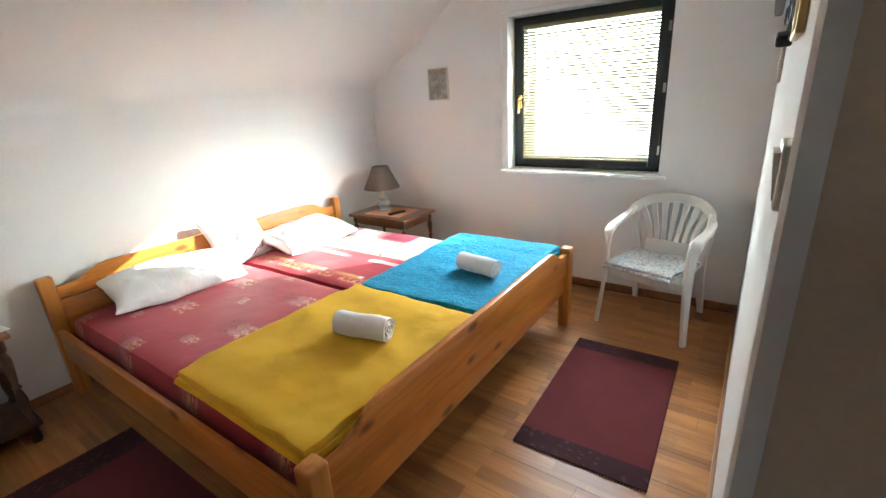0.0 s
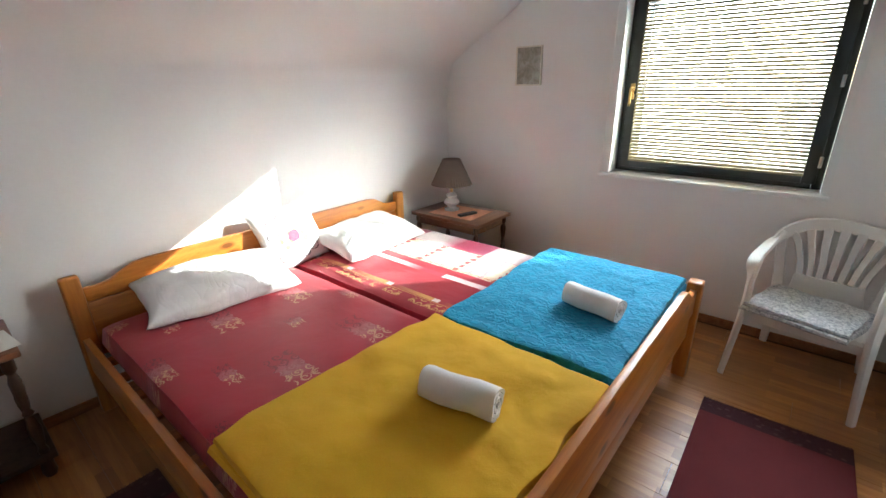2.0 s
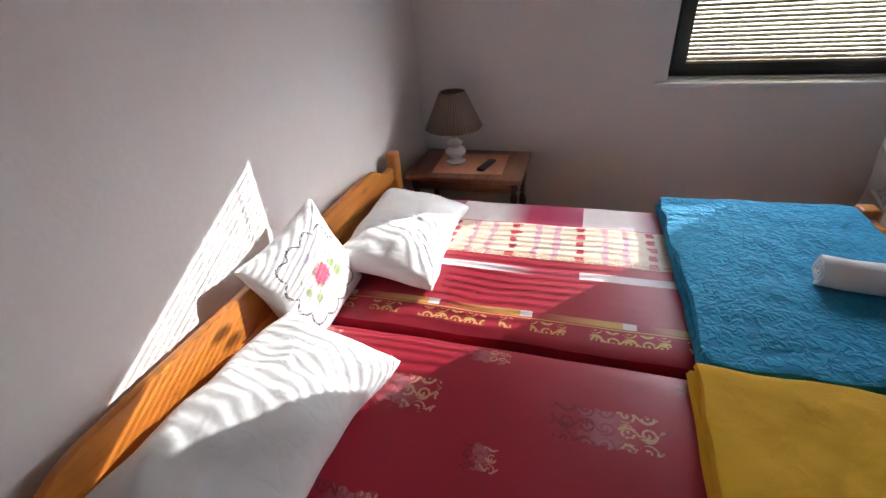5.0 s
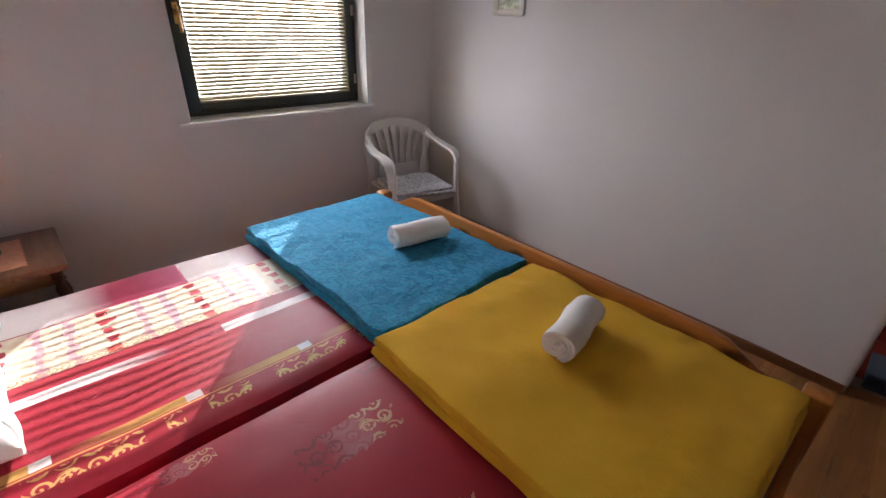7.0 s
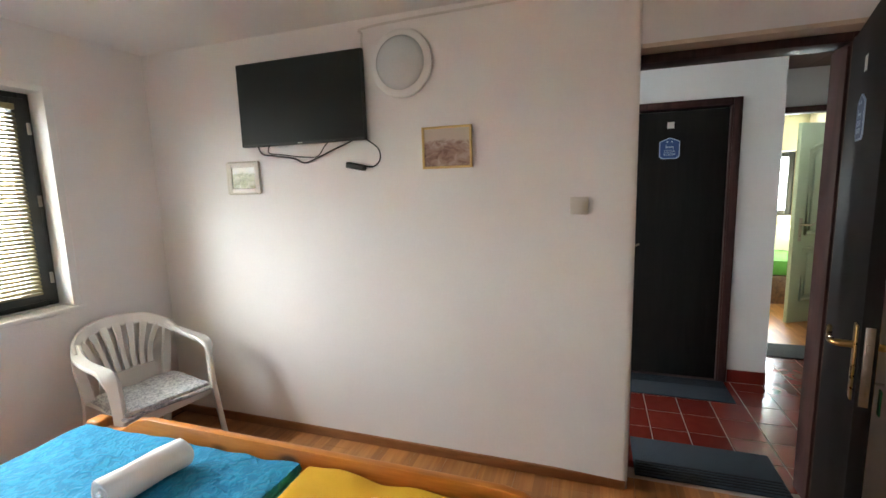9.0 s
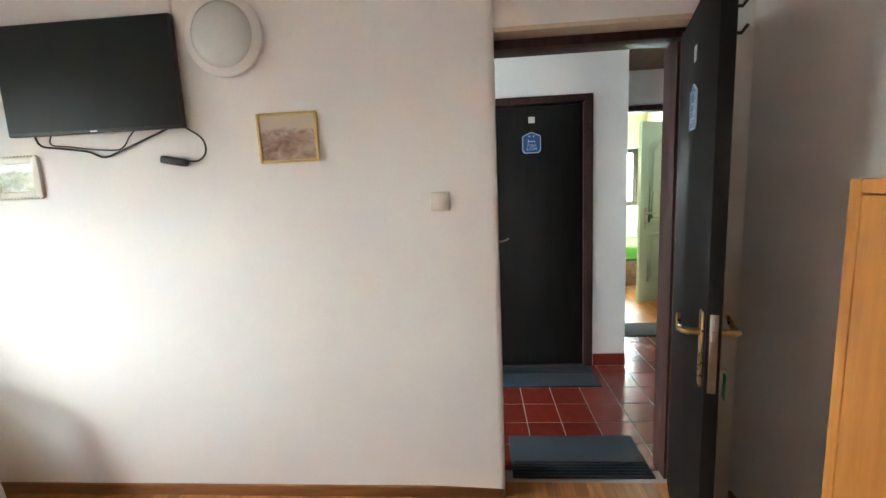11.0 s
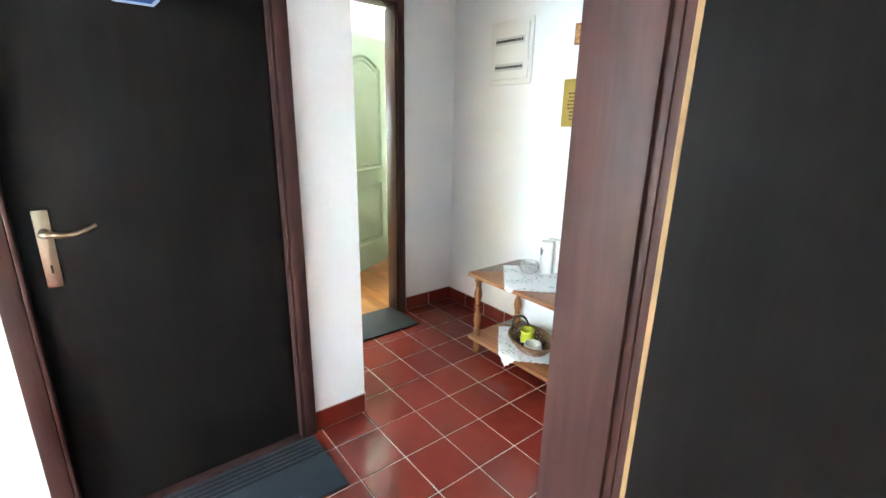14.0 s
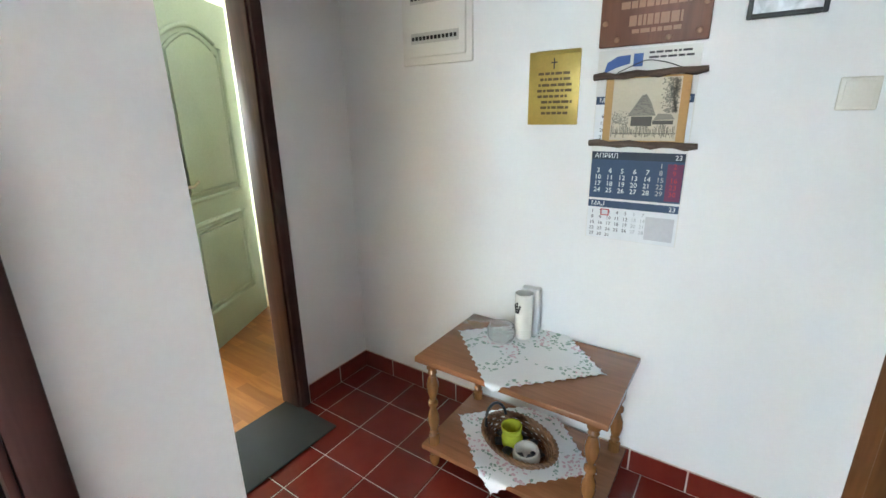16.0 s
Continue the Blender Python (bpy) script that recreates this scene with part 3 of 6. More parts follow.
def ceiling_mesh():
    line = curve2([(0.0, CEIL), (-1.5, CEIL), (SLOPE_X + 0.12, CEIL - 0.005), (SLOPE_X - 0.16, CEIL - 0.095), (-2.6, 1.985), (KNEE_X + 0.1, KNEE_Z + 0.12), (KNEE_X + 0.012, KNEE_Z - 0.04), (KNEE_X + 0.001, KNEE_Z - 0.18)], 8)
    return prism(line + [(KNEE_X - 0.2, KNEE_Z - 0.18), (KNEE_X - 0.2, 2.9), (0.0, 2.9)], "y", SOUTH, -0.001)


structure("ceiling", ceiling_mesh(), M_CEIL, "white plaster ceiling sloping down under the roof", "ceiling")

# corridor shell
BX = 1.48      # face of the wall with the closed dark door
RX = 2.36      # face of the wall with the pale green door beyond
CY = -5.17     # wall with the calendar
structure("wall_closed_door", wall_with_holes("x", BX, BX + 0.12, -3.94, -0.002, 0, CEIL, [(-3.692, -2.81, -0.01, 2.07)]), M_HALLWALL, "white corridor wall round a dark door", "wall")
structure("wall_pillar_return", box(BX + 0.12, RX, -3.94, -3.82, 0, CEIL), M_HALLWALL, "white wall returning round the corner", "wall")
structure("wall_closed_door_room", box(BX + 0.5, BX + 0.6, -3.82, -2.6, 0, CEIL, bm=box(BX + 0.121, BX + 0.6, -2.598, -2.5, 0, CEIL)), M_HALLWALL, "plain wall behind the closed door", "wall")
structure("wall_green_room", wall_with_holes("x", RX, RX + 0.12, CY, -3.94, 0, CEIL, [(-4.752, -3.955, -0.01, 2.09)]), M_HALLWALL, "white corridor wall with an open doorway", "wall")
structure("wall_calendar", box(0.31, RX + 0.12, CY - 0.15, CY, 0, CEIL), M_HALLWALL, "white corridor wall hung with pictures and a calendar", "wall")
structure("wall_hall_far", box(-1.6, 1.2, -8.2, -8.05, 0, CEIL), M_CREAM, "cream wall at the far end of the hall", "wall")
structure("wall_hall_east", box(0.28, 0.4, -8.05, CY - 0.15, 0, CEIL), M_CREAM, "cream wall along the far hall", "wall")
structure("wall_hall_west", box(-1.6, -1.45, -8.05, SOUTH - 0.2, 0, CEIL), M_CREAM, "cream wall along the far hall", "wall")
bmc = bmesh.new()
for i in range(24):
    box(0.11, 2.6, -8.05 + i * 0.336, -8.05 + i * 0.336 + 0.33, CEIL, CEIL + 0.03, 0.004, bm=bmc, seg=1)
    if -8.05 + i * 0.336 < SOUTH - 0.55:
        box(-1.6, 0.108, -8.05 + i * 0.336, -8.05 + i * 0.336 + 0.33, CEIL, CEIL + 0.03, 0.004, bm=bmc, seg=1)
box(-1.6, 2.6, -8.2, -0.002, CEIL + 0.03, CEIL + 0.08, bm=bmc)
structure("ceiling_corridor", bmc, M_CEILWOOD, "dark brown wooden panel ceiling of the corridor", "ceiling")

# room beyond the open doorway
structure("wall_green_room_south", wall_with_holes("y", -5.5, -5.36, RX + 0.12, 5.2, 0, 2.5, [(3.60, 4.35, -0.01, 2.05)]), M_CREAM, "cream wall of the far bedroom", "wall")
structure("wall_green_room_behind", box(3.4, 4.5, -6.4, -6.3, 0, 2.5), M_CREAM, "plain wall behind the green door", "wall")
structure("wall_green_room_east", wall_with_holes("x", 5.0, 5.3, -5.5, -2.9, 0, 2.5, [(-5.28, -4.2, 0.98, 1.85)]), M_CREAM, "cream outer wall of the far bedroom", "wall")
structure("wall_green_room_north", box(RX + 0.12, 5.3, -2.9, -2.8, 0, 2.5), M_CREAM, "cream wall of the far bedroom", "wall")
structure("wall_green_room_west", box(RX, RX + 0.12, -3.94, -2.8, 0, 2.5), M_CREAM, "cream wall of the far bedroom", "wall")
structure("ceiling_green_room", box(RX + 0.12, 5.3, -5.5, -2.8, 2.36, 2.5), M_CEIL, "white ceiling of the far bedroom", "ceiling")
structure("floor_green_room", box(RX + 0.02, 5.3, -6.4, -2.8, -0.1, 0.002), M_LAM, "laminate floor of the far bedroom", "floor")

floor_bed = structure("floor", box(-3.5, 0.1, SOUTH - 0.2, 0.1, -0.12, -0.006), M_SUBFLOOR, "warm brown laminate floor", "floor")
floor_hall = structure("floor_corridor", box(0.1, RX + 0.02, -8.2, 0.1, -0.12, -0.0018), M_GROUT, "red glazed tile floor with pale joints", "floor")
structure("floor_hall_west", box(-1.6, 0.1, -8.2, SOUTH - 0.2, -0.12, 0.0), M_TILE, "red tile floor of the far hall", "floor")
# unseen slab, added to keep sky light out above the ceilings
structure("roof", box(-4.2, 6.0, -8.6, 0.75, 2.95, 3.1), M_FACADE, "unseen flat slab added over the rooms against sky light", "roof")

# timber skirting of the bedroom
sk = bmesh.new()
box(KNEE_X, 0.0, -0.014, -0.0005, 0.0, 0.055, 0.003, bm=sk)
box(-0.016, -0.0005, -2.909, -0.016, 0.0, 0.055, 0.003, bm=sk)
box(KNEE_X + 0.0005, KNEE_X + 0.014, SOUTH + 0.02, -0.016, 0.0, 0.055, 0.003, bm=sk)
box(KNEE_X + 0.02, -0.02, SOUTH + 0.0005, SOUTH + 0.014, 0.0, 0.055, 0.003, bm=sk)
structure("baseboard", sk, wood("skirting_wood", (0.34, 0.15, 0.055), (0.22, 0.09, 0.032), axis="y", rough=0.4), "narrow brown wooden skirting", "baseboard")


# ---- window of the bedroom ----
def window_bedroom():
    x0, x1, z0, z1 = -1.735, -0.585, 0.925, 2.065
    w = thing("window_1", "dark framed single-sash window in a deep white reveal", "window", pose(0, 0.12, 0))
    tagged(w, kind="structure")
    f = bmesh.new()
    for a, b_, c, d in ((x0, x0 + 0.045, z0, z1), (x1 - 0.045, x1, z0, z1)):
        box(a, b_, 0.0, 0.07, c, d, 0.004, bm=f)
    box(x0 + 0.046, x1 - 0.046, 0.0, 0.07, z0, z0 + 0.045, 0.004, bm=f)
    box(x0 + 0.046, x1 - 0.046, 0.0, 0.07, z1 - 0.045, z1, 0.004, bm=f)
    part("window_frame", f, M_WINFRAME, w)
    s = bmesh.new()
    a0, a1, c0, c1 = x0 + 0.03, x1 - 0.03, z0 + 0.03, z1 - 0.03
    box(a0, a0 + 0.065, -0.018, 0.05, c0, c1, 0.005, bm=s)
    box(a1 - 0.065, a1, -0.018, 0.05, c0, c1, 0.005, bm=s)
    box(a0 + 0.066, a1 - 0.066, -0.018, 0.05, c0, c0 + 0.065, 0.005, bm=s)
    box(a0 + 0.066, a1 - 0.066, -0.018, 0.05, c1 - 0.065, c1, 0.005, bm=s)
    part("sash", s, M_WINFRAME, w)
    g = part("pane", box(a0 + 0.06, a1 - 0.06, 0.02, 0.026, c0 + 0.06, c1 - 0.06), M_GLASS, w)
    g.visible_shadow = False
    h = box(a0 + 0.018, a0 + 0.046, -0.03, -0.018, 1.40, 1.50, 0.004)
    tube([(a0 + 0.032, -0.025, 1.47), (a0 + 0.032, -0.06, 1.47), (a0 + 0.032, -0.064, 1.45), (a0 + 0.032, -0.064, 1.36)], 0.009, bm=h)
    part("window_handle", h, M_BRASS, w, "pale brass handle")
    for z in (1.08, 1.5, 1.88):
        part("hinge", tube([(x1 - 0.03, -0.022, z - 0.03), (x1 - 0.03, -0.022, z + 0.03)], 0.009), M_STEEL, w)
    part("window_sill", box(-1.80, -0.535, -0.145, 0.0, 0.893, 0.917, 0.004), M_SILL, w, "white painted sill")
    rv = bmesh.new()
    box(-1.79, -1.737, -0.118, 0.1, 0.92, 2.098, bm=rv)
    box(-0.583, -0.545, -0.118, 0.1, 0.92, 2.098, bm=rv)
    box(-1.736, -0.584, -0.118, 0.1, 2.067, 2.098, bm=rv)
    box(-1.79, -0.545, -0.02, 0.2, 0.9, 0.923, bm=rv)
    part("reveal", rv, M_SILL, w, "white plastered reveal")
    return w


window_bedroom()


def venetian_blind():
    x0, x1, z0, z1 = -1.645, -0.675, 1.02, 1.975
    b_ = thing("window_blind", "cream metal venetian blind let down with open slats", "blind", pose(0, 0.09, 0))
    part("headrail", box(x0, x1, -0.014, 0.012, z1 - 0.005, z1 + 0.025, 0.003), M_SLAT, b_)
    part("bottom_rail", box(x0, x1, -0.012, 0.012, z0 - 0.022, z0 - 0.008, 0.003), M_SLAT, b_)
    n = 44
    sl = bmesh.new()
    prof = [(-0.0125, -0.0022), (-0.006, 0.0004), (0, 0.0012), (0.006, 0.0004), (0.0125, -0.0022)]
    poly = [(y, z + 0.0005) for y, z in prof] + [(y, z - 0.0004) for y, z in prof[::-1]]
    prism(poly, "x", x0, x1, bm=sl)
    me = mesh_of(sl, "slat", M_SLAT)
    for i in range(n):
        s = new("slat", me)
        s.parent = b_
        s.matrix_basis = pose(0, 0, z0 + (i + 0.3) * (z1 - z0 - 0.01) / n, SLAT_TILT + 2.0 * math.sin(i * 1.7), 0, 0.08 * math.sin(i * 2.3))
    for x in (x0 + 0.13, (x0 + x1) / 2, x1 - 0.13):
        for y in (-0.0135, 0.0135):
            part("cord", tube([(x, y, z0 - 0.01), (x, y, z1)], 0.0008, 5), M_SLAT, b_)
    part("tilt_wand", tube([(x0 + 0.05, -0.02, z1), (x0 + 0.052, -0.022, z1 - 0.55)], 0.003, 6), M_WHITEPL, b_)


SLAT_TILT = 40.0
venetian_blind()

# unseen window added at the corridor's end for daylight, and the far bedroom's window
for wname, m in (("window_2_unseen", pose(0.87, 0.16, 1.22, 0, 0, 0)), ("window_3", pose(5.14, -4.74, 1.415, 0, 0, -90))):
    hw, hh = (0.545, 1.115) if wname == "window_2_unseen" else (0.535, 0.43)
    w = tagged(thing(wname, "dark framed window with clear glass", "window", m), kind="structure")
    f = bmesh.new()
    for s in (-1, 1):
        box(min(s * hw, s * (hw - 0.07)), max(s * hw, s * (hw - 0.07)), -0.03, 0.04, -hh, hh, 0.004, bm=f)
        box(-hw + 0.071, hw - 0.071, -0.03, 0.04, min(s * hh, s * (hh - 0.07)), max(s * hh, s * (hh - 0.07)), 0.004, bm=f)
    part("window_frame", f, M_WINFRAME, w)
    g = part("pane", box(-hw + 0.065, hw - 0.065, 0.0, 0.006, -hh + 0.065, hh - 0.065), M_GLASS, w)
    g.visible_shadow = False


# ---- doors ----
def lever_handle(parent, x, side, z, back=0.0, brass=M_BRASS, point=1):
    """Back plate and curved lever on one face of a leaf; side is -1 or 1 along y, point the way the lever runs along x."""
    y = back
    p = box(x - 0.019, x + 0.019, min(y, y + side * 0.007), max(y, y + side * 0.007), z - 0.17, z + 0.065, 0.003)
    ob = part("back_plate", p, brass, parent)
    pts = curve_points([(x, y + side * 0.005, z), (x, y + side * 0.045, z), (x + point * 0.02, y + side * 0.056, z), (x + point * 0.06, y + side * 0.056, z - 0.006), (x + point * 0.1, y + side * 0.053, z + 0.004), (x + point * 0.125, y + side * 0.05, z + 0.016)], 5)
    part("lever", tube(pts, 0.009, 10, radii=[0.011 - 0.005 * i / len(pts) + (0.0015 if i % 4 == 0 else 0) for i in range(len(pts))]), brass, parent)
    part("keyhole", box(x - 0.003, x + 0.003, min(y, y + side * 0.0085), max(y, y + side * 0.0085), z - 0.125, z - 0.1, 0.001), M_BLACKPL, parent)
    return ob


def door_sign(parent, at):
    """Blue enamel plate with an outline, two dots, a bed and two words. Faces -y."""
    def house(w, h, y0, y1, k=0.018):
        return prism([(-w, -h + k), (-w + k, -h), (w - k, -h), (w, -h + k), (w, h * 0.62), (w * 0.88, h * 0.7), (w * 0.1, h), (-w * 0.1, h), (-w * 0.88, h * 0.7), (-w, h * 0.62)], "y", y0, y1)
    base = part("sign", house(0.068, 0.076, -0.004, 0), M_SIGNW, parent, "blue house-shaped room sign with a pale rim", at)
    part("face", house(0.062, 0.070, -0.0048, -0.0008), M_SIGNB, base)
    bed = bmesh.new()
    box(-0.026, -0.022, -0.0056, -0.003, -0.004, 0.026, bm=bed)
    box(-0.022, 0.026, -0.0056, -0.003, 0.006, 0.013, bm=bed)
    box(0.022, 0.026, -0.0056, -0.003, -0.004, 0.006, bm=bed)
    for x in (-0.016, 0.016):
        box(x - 0.006, x + 0.006, -0.0056, -0.003, 0.042, 0.052, 0.001, bm=bed)
    part("pictogram", bed, M_SIGNW, base)
    text_part("lettering", "СОБА", 0.026, M_SIGNW, base, pose(0, -0.0055, -0.022, 90), align="CENTER")
    text_part("lettering", "ROOM", 0.026, M_SIGNW, base, pose(0, -0.0055, -0.046, 90), align="CENTER")


M_SIGNB = noisy("sign_blue", (0.03, 0.085, 0.26), rough=0.35, scale=12, amount=0.15)
M_SIGNW = noisy("sign_pale", (0.5, 0.62, 0.78), rough=0.4, scale=12, amount=0.1)


def door_frame(name, label, w, h, d, at, clear, thick=0.05, stop=(0.014, 1.0)):
    """Jambs and head of a doorway; origin at floor, middle of the opening; y is the depth."""
    fr = tagged(thing(name, label, "door frame", at), kind="structure")
    o = clear / 2
    for s in (-1, 1):
        a, b_ = sorted((s * o, s * w / 2))
        j = box(a, b_, 0, d, 0, h, 0.005)
        part("jamb", j, M_JAMB, fr)
        a, b_ = sorted((s * (o - 0.012), s * o))
        part("stop", box(a, b_, stop[0], min(stop[1], d - 0.0005), 0, h - thick - 0.013, 0.003), M_JAMB, fr)
    part("head", box(-o + 0.0005, o - 0.0005, 0.0, d, h - thick, h, 0.005), M_JAMB, fr)
    return fr


M_REVEAL = noisy("tan_reveal_plaster", (0.68, 0.55, 0.42), rough=0.8, scale=8, amount=0.15, where="World")
lining = prism([(0.0005, -2.9041), (0.1125, -2.9041), (0.1125, -2.926), (0.0005, -2.9185)], "z", 0.0, 2.0995)
box(0.0005, 0.1125, -3.744, -2.925, 2.082, 2.0995, bm=lining)
structure("door_reveal", lining, M_REVEAL, "tan plastered reveal of the doorway", "door reveal")
structure("wall_east_edge", prism([(0.0005, -2.40), (-0.004, -2.56), (-0.010, -2.68), (-0.017, -2.79), (-0.0235, -2.89), (-0.0245, -2.912), (-0.020, -2.9185), (0.0003, -2.9185)], "z", 0.056, CEIL), M_WALL, "white plaster swelling towards the doorway", "wall")
# bedroom doorway: frame set towards the corridor, leaf swung into the room
frame_1 = door_frame("door_frame_1", "dark brown varnished door frame", 0.91, 2.095, 0.15, pose(0.113, -3.308, 0, 0, 0, -90), 0.80)
part("rebate", box(0.400, 0.436, -0.032, -0.0005, 0.0, 2.06, 0.003), M_JAMB, frame_1)
LEAF_W = 0.752
HINGE = (0.072, -3.732)
leaf_angle = math.degrees(math.atan2(-3.516 - HINGE[1], -0.654 - HINGE[0]))
door_1 = tagged(thing("door_1", "dark veneered door standing open, brass handles", "door", pose(HINGE[0], HINGE[1], 0.008, 0, 0, leaf_angle)), kind="structure")
leaf = part("leaf", box(0.0, LEAF_W, -0.04, 0.0, 0, 2.03, 0.003), M_DOOR, door_1)
part("hinge_edge", box(-0.010, 0.0, -0.039, -0.001, 0.002, 2.028), M_RAWWOOD, door_1, "raw pale wood edge")
lever_handle(door_1, LEAF_W - 0.055, -1, 1.004, -0.04, point=-1)
lever_handle(door_1, LEAF_W - 0.055, 1, 1.004, 0.0, point=-1)
lk = box(LEAF_W - 0.001, LEAF_W + 0.002, -0.031, -0.009, 0.834, 1.074, 0.001)
box(LEAF_W, LEAF_W + 0.009, -0.026, -0.014, 0.994, 1.024, 0.002, bm=lk)
part("lock_plate", lk, M_STEEL, door_1, "steel lock faceplate on the edge")
door_sign(door_1, pose(LEAF_W / 2, -0.04, 1.70))
part("sticker", box(LEAF_W / 2 - 0.022, LEAF_W / 2 + 0.022, -0.0415, -0.0395, 1.85, 1.9), M_PAPER, door_1, "small white square sticker")
for z in (1.86, 1.93):
    hk = tube([(LEAF_W - 0.1, 0.0, z), (LEAF_W - 0.1, 0.03, z - 0.005), (LEAF_W - 0.1, 0.045, z + 0.015)], 0.005)
    part("coat_hook", hk, M_BLACKPL, door_1)
tagv = thing("key_tag", "small green plastic key tag hanging from the lock", "key tag", pose(HINGE[0], HINGE[1], 0.008, 0, 0, leaf_angle))
part("key", tube([(LEAF_W - 0.055, 0.008, 0.892), (LEAF_W - 0.055, 0.03, 0.892)], 0.004), M_STEEL, tagv)
part("tag", box(LEAF_W - 0.07, LEAF_W - 0.045, 0.022, 0.027, 0.794, 0.874, 0.002), noisy("green_tag_plastic", (0.02, 0.3, 0.12), rough=0.4), tagv)

# closed door across the corridor
door_frame("door_frame_2", "dark brown varnished door frame", 0.88, 2.07, 0.12, pose(BX - 0.018, -3.251, 0, 0, 0, -90), 0.77, stop=(0.0005, 0.046))
structure("threshold", box(BX - 0.012, BX + 0.11, -3.634, -2.868, 0.0, 0.0025, bm=box(BX - 0.018, BX + 0.1, -3.634, -2.868, -0.006, 0.001)), M_JAMB, "dark wooden threshold under the closed door", "threshold")
door_2 = tagged(thing("door_2", "closed dark veneered door with a dull brass handle", "door", pose(BX + 0.03, -3.251, 0.003, 0, 0, -90)), kind="structure")
part("leaf", box(-0.376, 0.376, 0.0, 0.04, 0, 2.005, 0.003), M_DOOR, door_2)
lever_handle(door_2, -0.312, -1, 1.02, 0.0, M_OLDBRASS, 1)
door_sign(door_2, pose(0.0, 0.0, 1.742))
part("sticker", box(-0.02, 0.026, -0.0018, 0.0, 1.885, 1.93), M_PAPER, door_2, "small white square sticker")

# brown door beside the picture wall
M_BROWNDOOR = wood("brown_varnished_door", (0.21, 0.085, 0.032), (0.14, 0.052, 0.02), axis="z", rough=0.3, coat=0.3)
door_4 = tagged(thing("door_4", "brown varnished wooden door beside the picture wall", "door", pose(-0.12, CY - 0.03, 0.004)), kind="structure")
part("leaf", box(-0.38, 0.38, -0.04, 0.0, 0.0, 2.02, 0.003), M_BROWNDOOR, door_4)
part("jamb", box(0.3805, 0.4285, -0.09, 0.022, 0.0, 2.07, 0.004), M_BROWNDOOR, door_4)
part("jamb", box(-0.4285, -0.3805, -0.09, 0.022, 0.0, 2.07, 0.004), M_BROWNDOOR, door_4)
part("head", box(-0.38, 0.38, -0.09, 0.022, 2.0215, 2.07, 0.004), M_BROWNDOOR, door_4)

# doorway to the far bedroom
door_frame("door_frame_3", "dark painted door frame", 0.792, 2.085, 0.14, pose(RX - 0.015, -4.354, 0, 0, 0, -90), 0.69)


def panel_door():
    d = tagged(thing("door_3", "pale green panelled door standing open", "door", pose(3.56, -5.33, 0.01, 0, 0, math.degrees(math.atan2(0.70, -0.38)))), kind="structure")
    w, h = 0.8, 2.02
    part("leaf", box(0, w, -0.02, 0.02, 0, h, 0.003), M_GREEN, d)
    for z0, z1, arch in ((0.24, 0.78, 0.0), (0.92, 1.86, 0.1)):
        for side in (-1, 1):
            rim = bmesh.new()

            def outline(k):
                a, b_ = 0.13 + k, w - 0.13 - k
                top = [(a + (b_ - a) * i / 10, z1 - k - arch * (2 * abs(i / 10 - 0.5)) ** 1.7) for i in range(10, -1, -1)]
                return [(a, z0 + k), (b_, z0 + k)] + top
            line = outline(0.0)
            tube([(p[0], side * 0.021, p[1]) for p in line + line[:2]], 0.016, 8, bm=rim, flat=1.0)
            inner = outline(0.04)
            tube([(p[0], side * 0.0205, p[1]) for p in inner + inner[:2]], 0.009, 8, bm=rim, flat=1.0)
            pn = part("panel_moulding", rim, M_GREEN, d)
            part("field", prism(outline(0.05), "y", min(side * 0.0195, side * 0.03), max(side * 0.0195, side * 0.03), 0.007), M_GREEN, pn)
    lever_handle(d, w - 0.07, -1, 1.02, -0.02, M_STEEL, -1)
    lever_handle(d, w - 0.07, 1, 1.02, 0.02, M_STEEL, -1)


panel_door()


# ---- bed ----
def shaped_board(span0, span1, z0, ztop, zend, x0, x1):
    """A board across the bed: its top edge rises from the ends in an S and runs straight between."""
    L = span1 - span0
    pts = [(span0, z0), (span1, z0)]
    ramp = [(0.0, 0.0), (0.03, 0.0), (0.055, 0.12), (0.08, 0.5), (0.105, 0.86), (0.135, 1.0), (0.17, 1.0)]
    up = [(span1 - f * L, zend + (ztop - zend) * k) for f, k in ramp]
    down = [(span0 + f * L, zend + (ztop - zend) * k) for f, k in ramp[::-1]]
    return prism(pts + up + down, "x", x0, x1, 0.006)


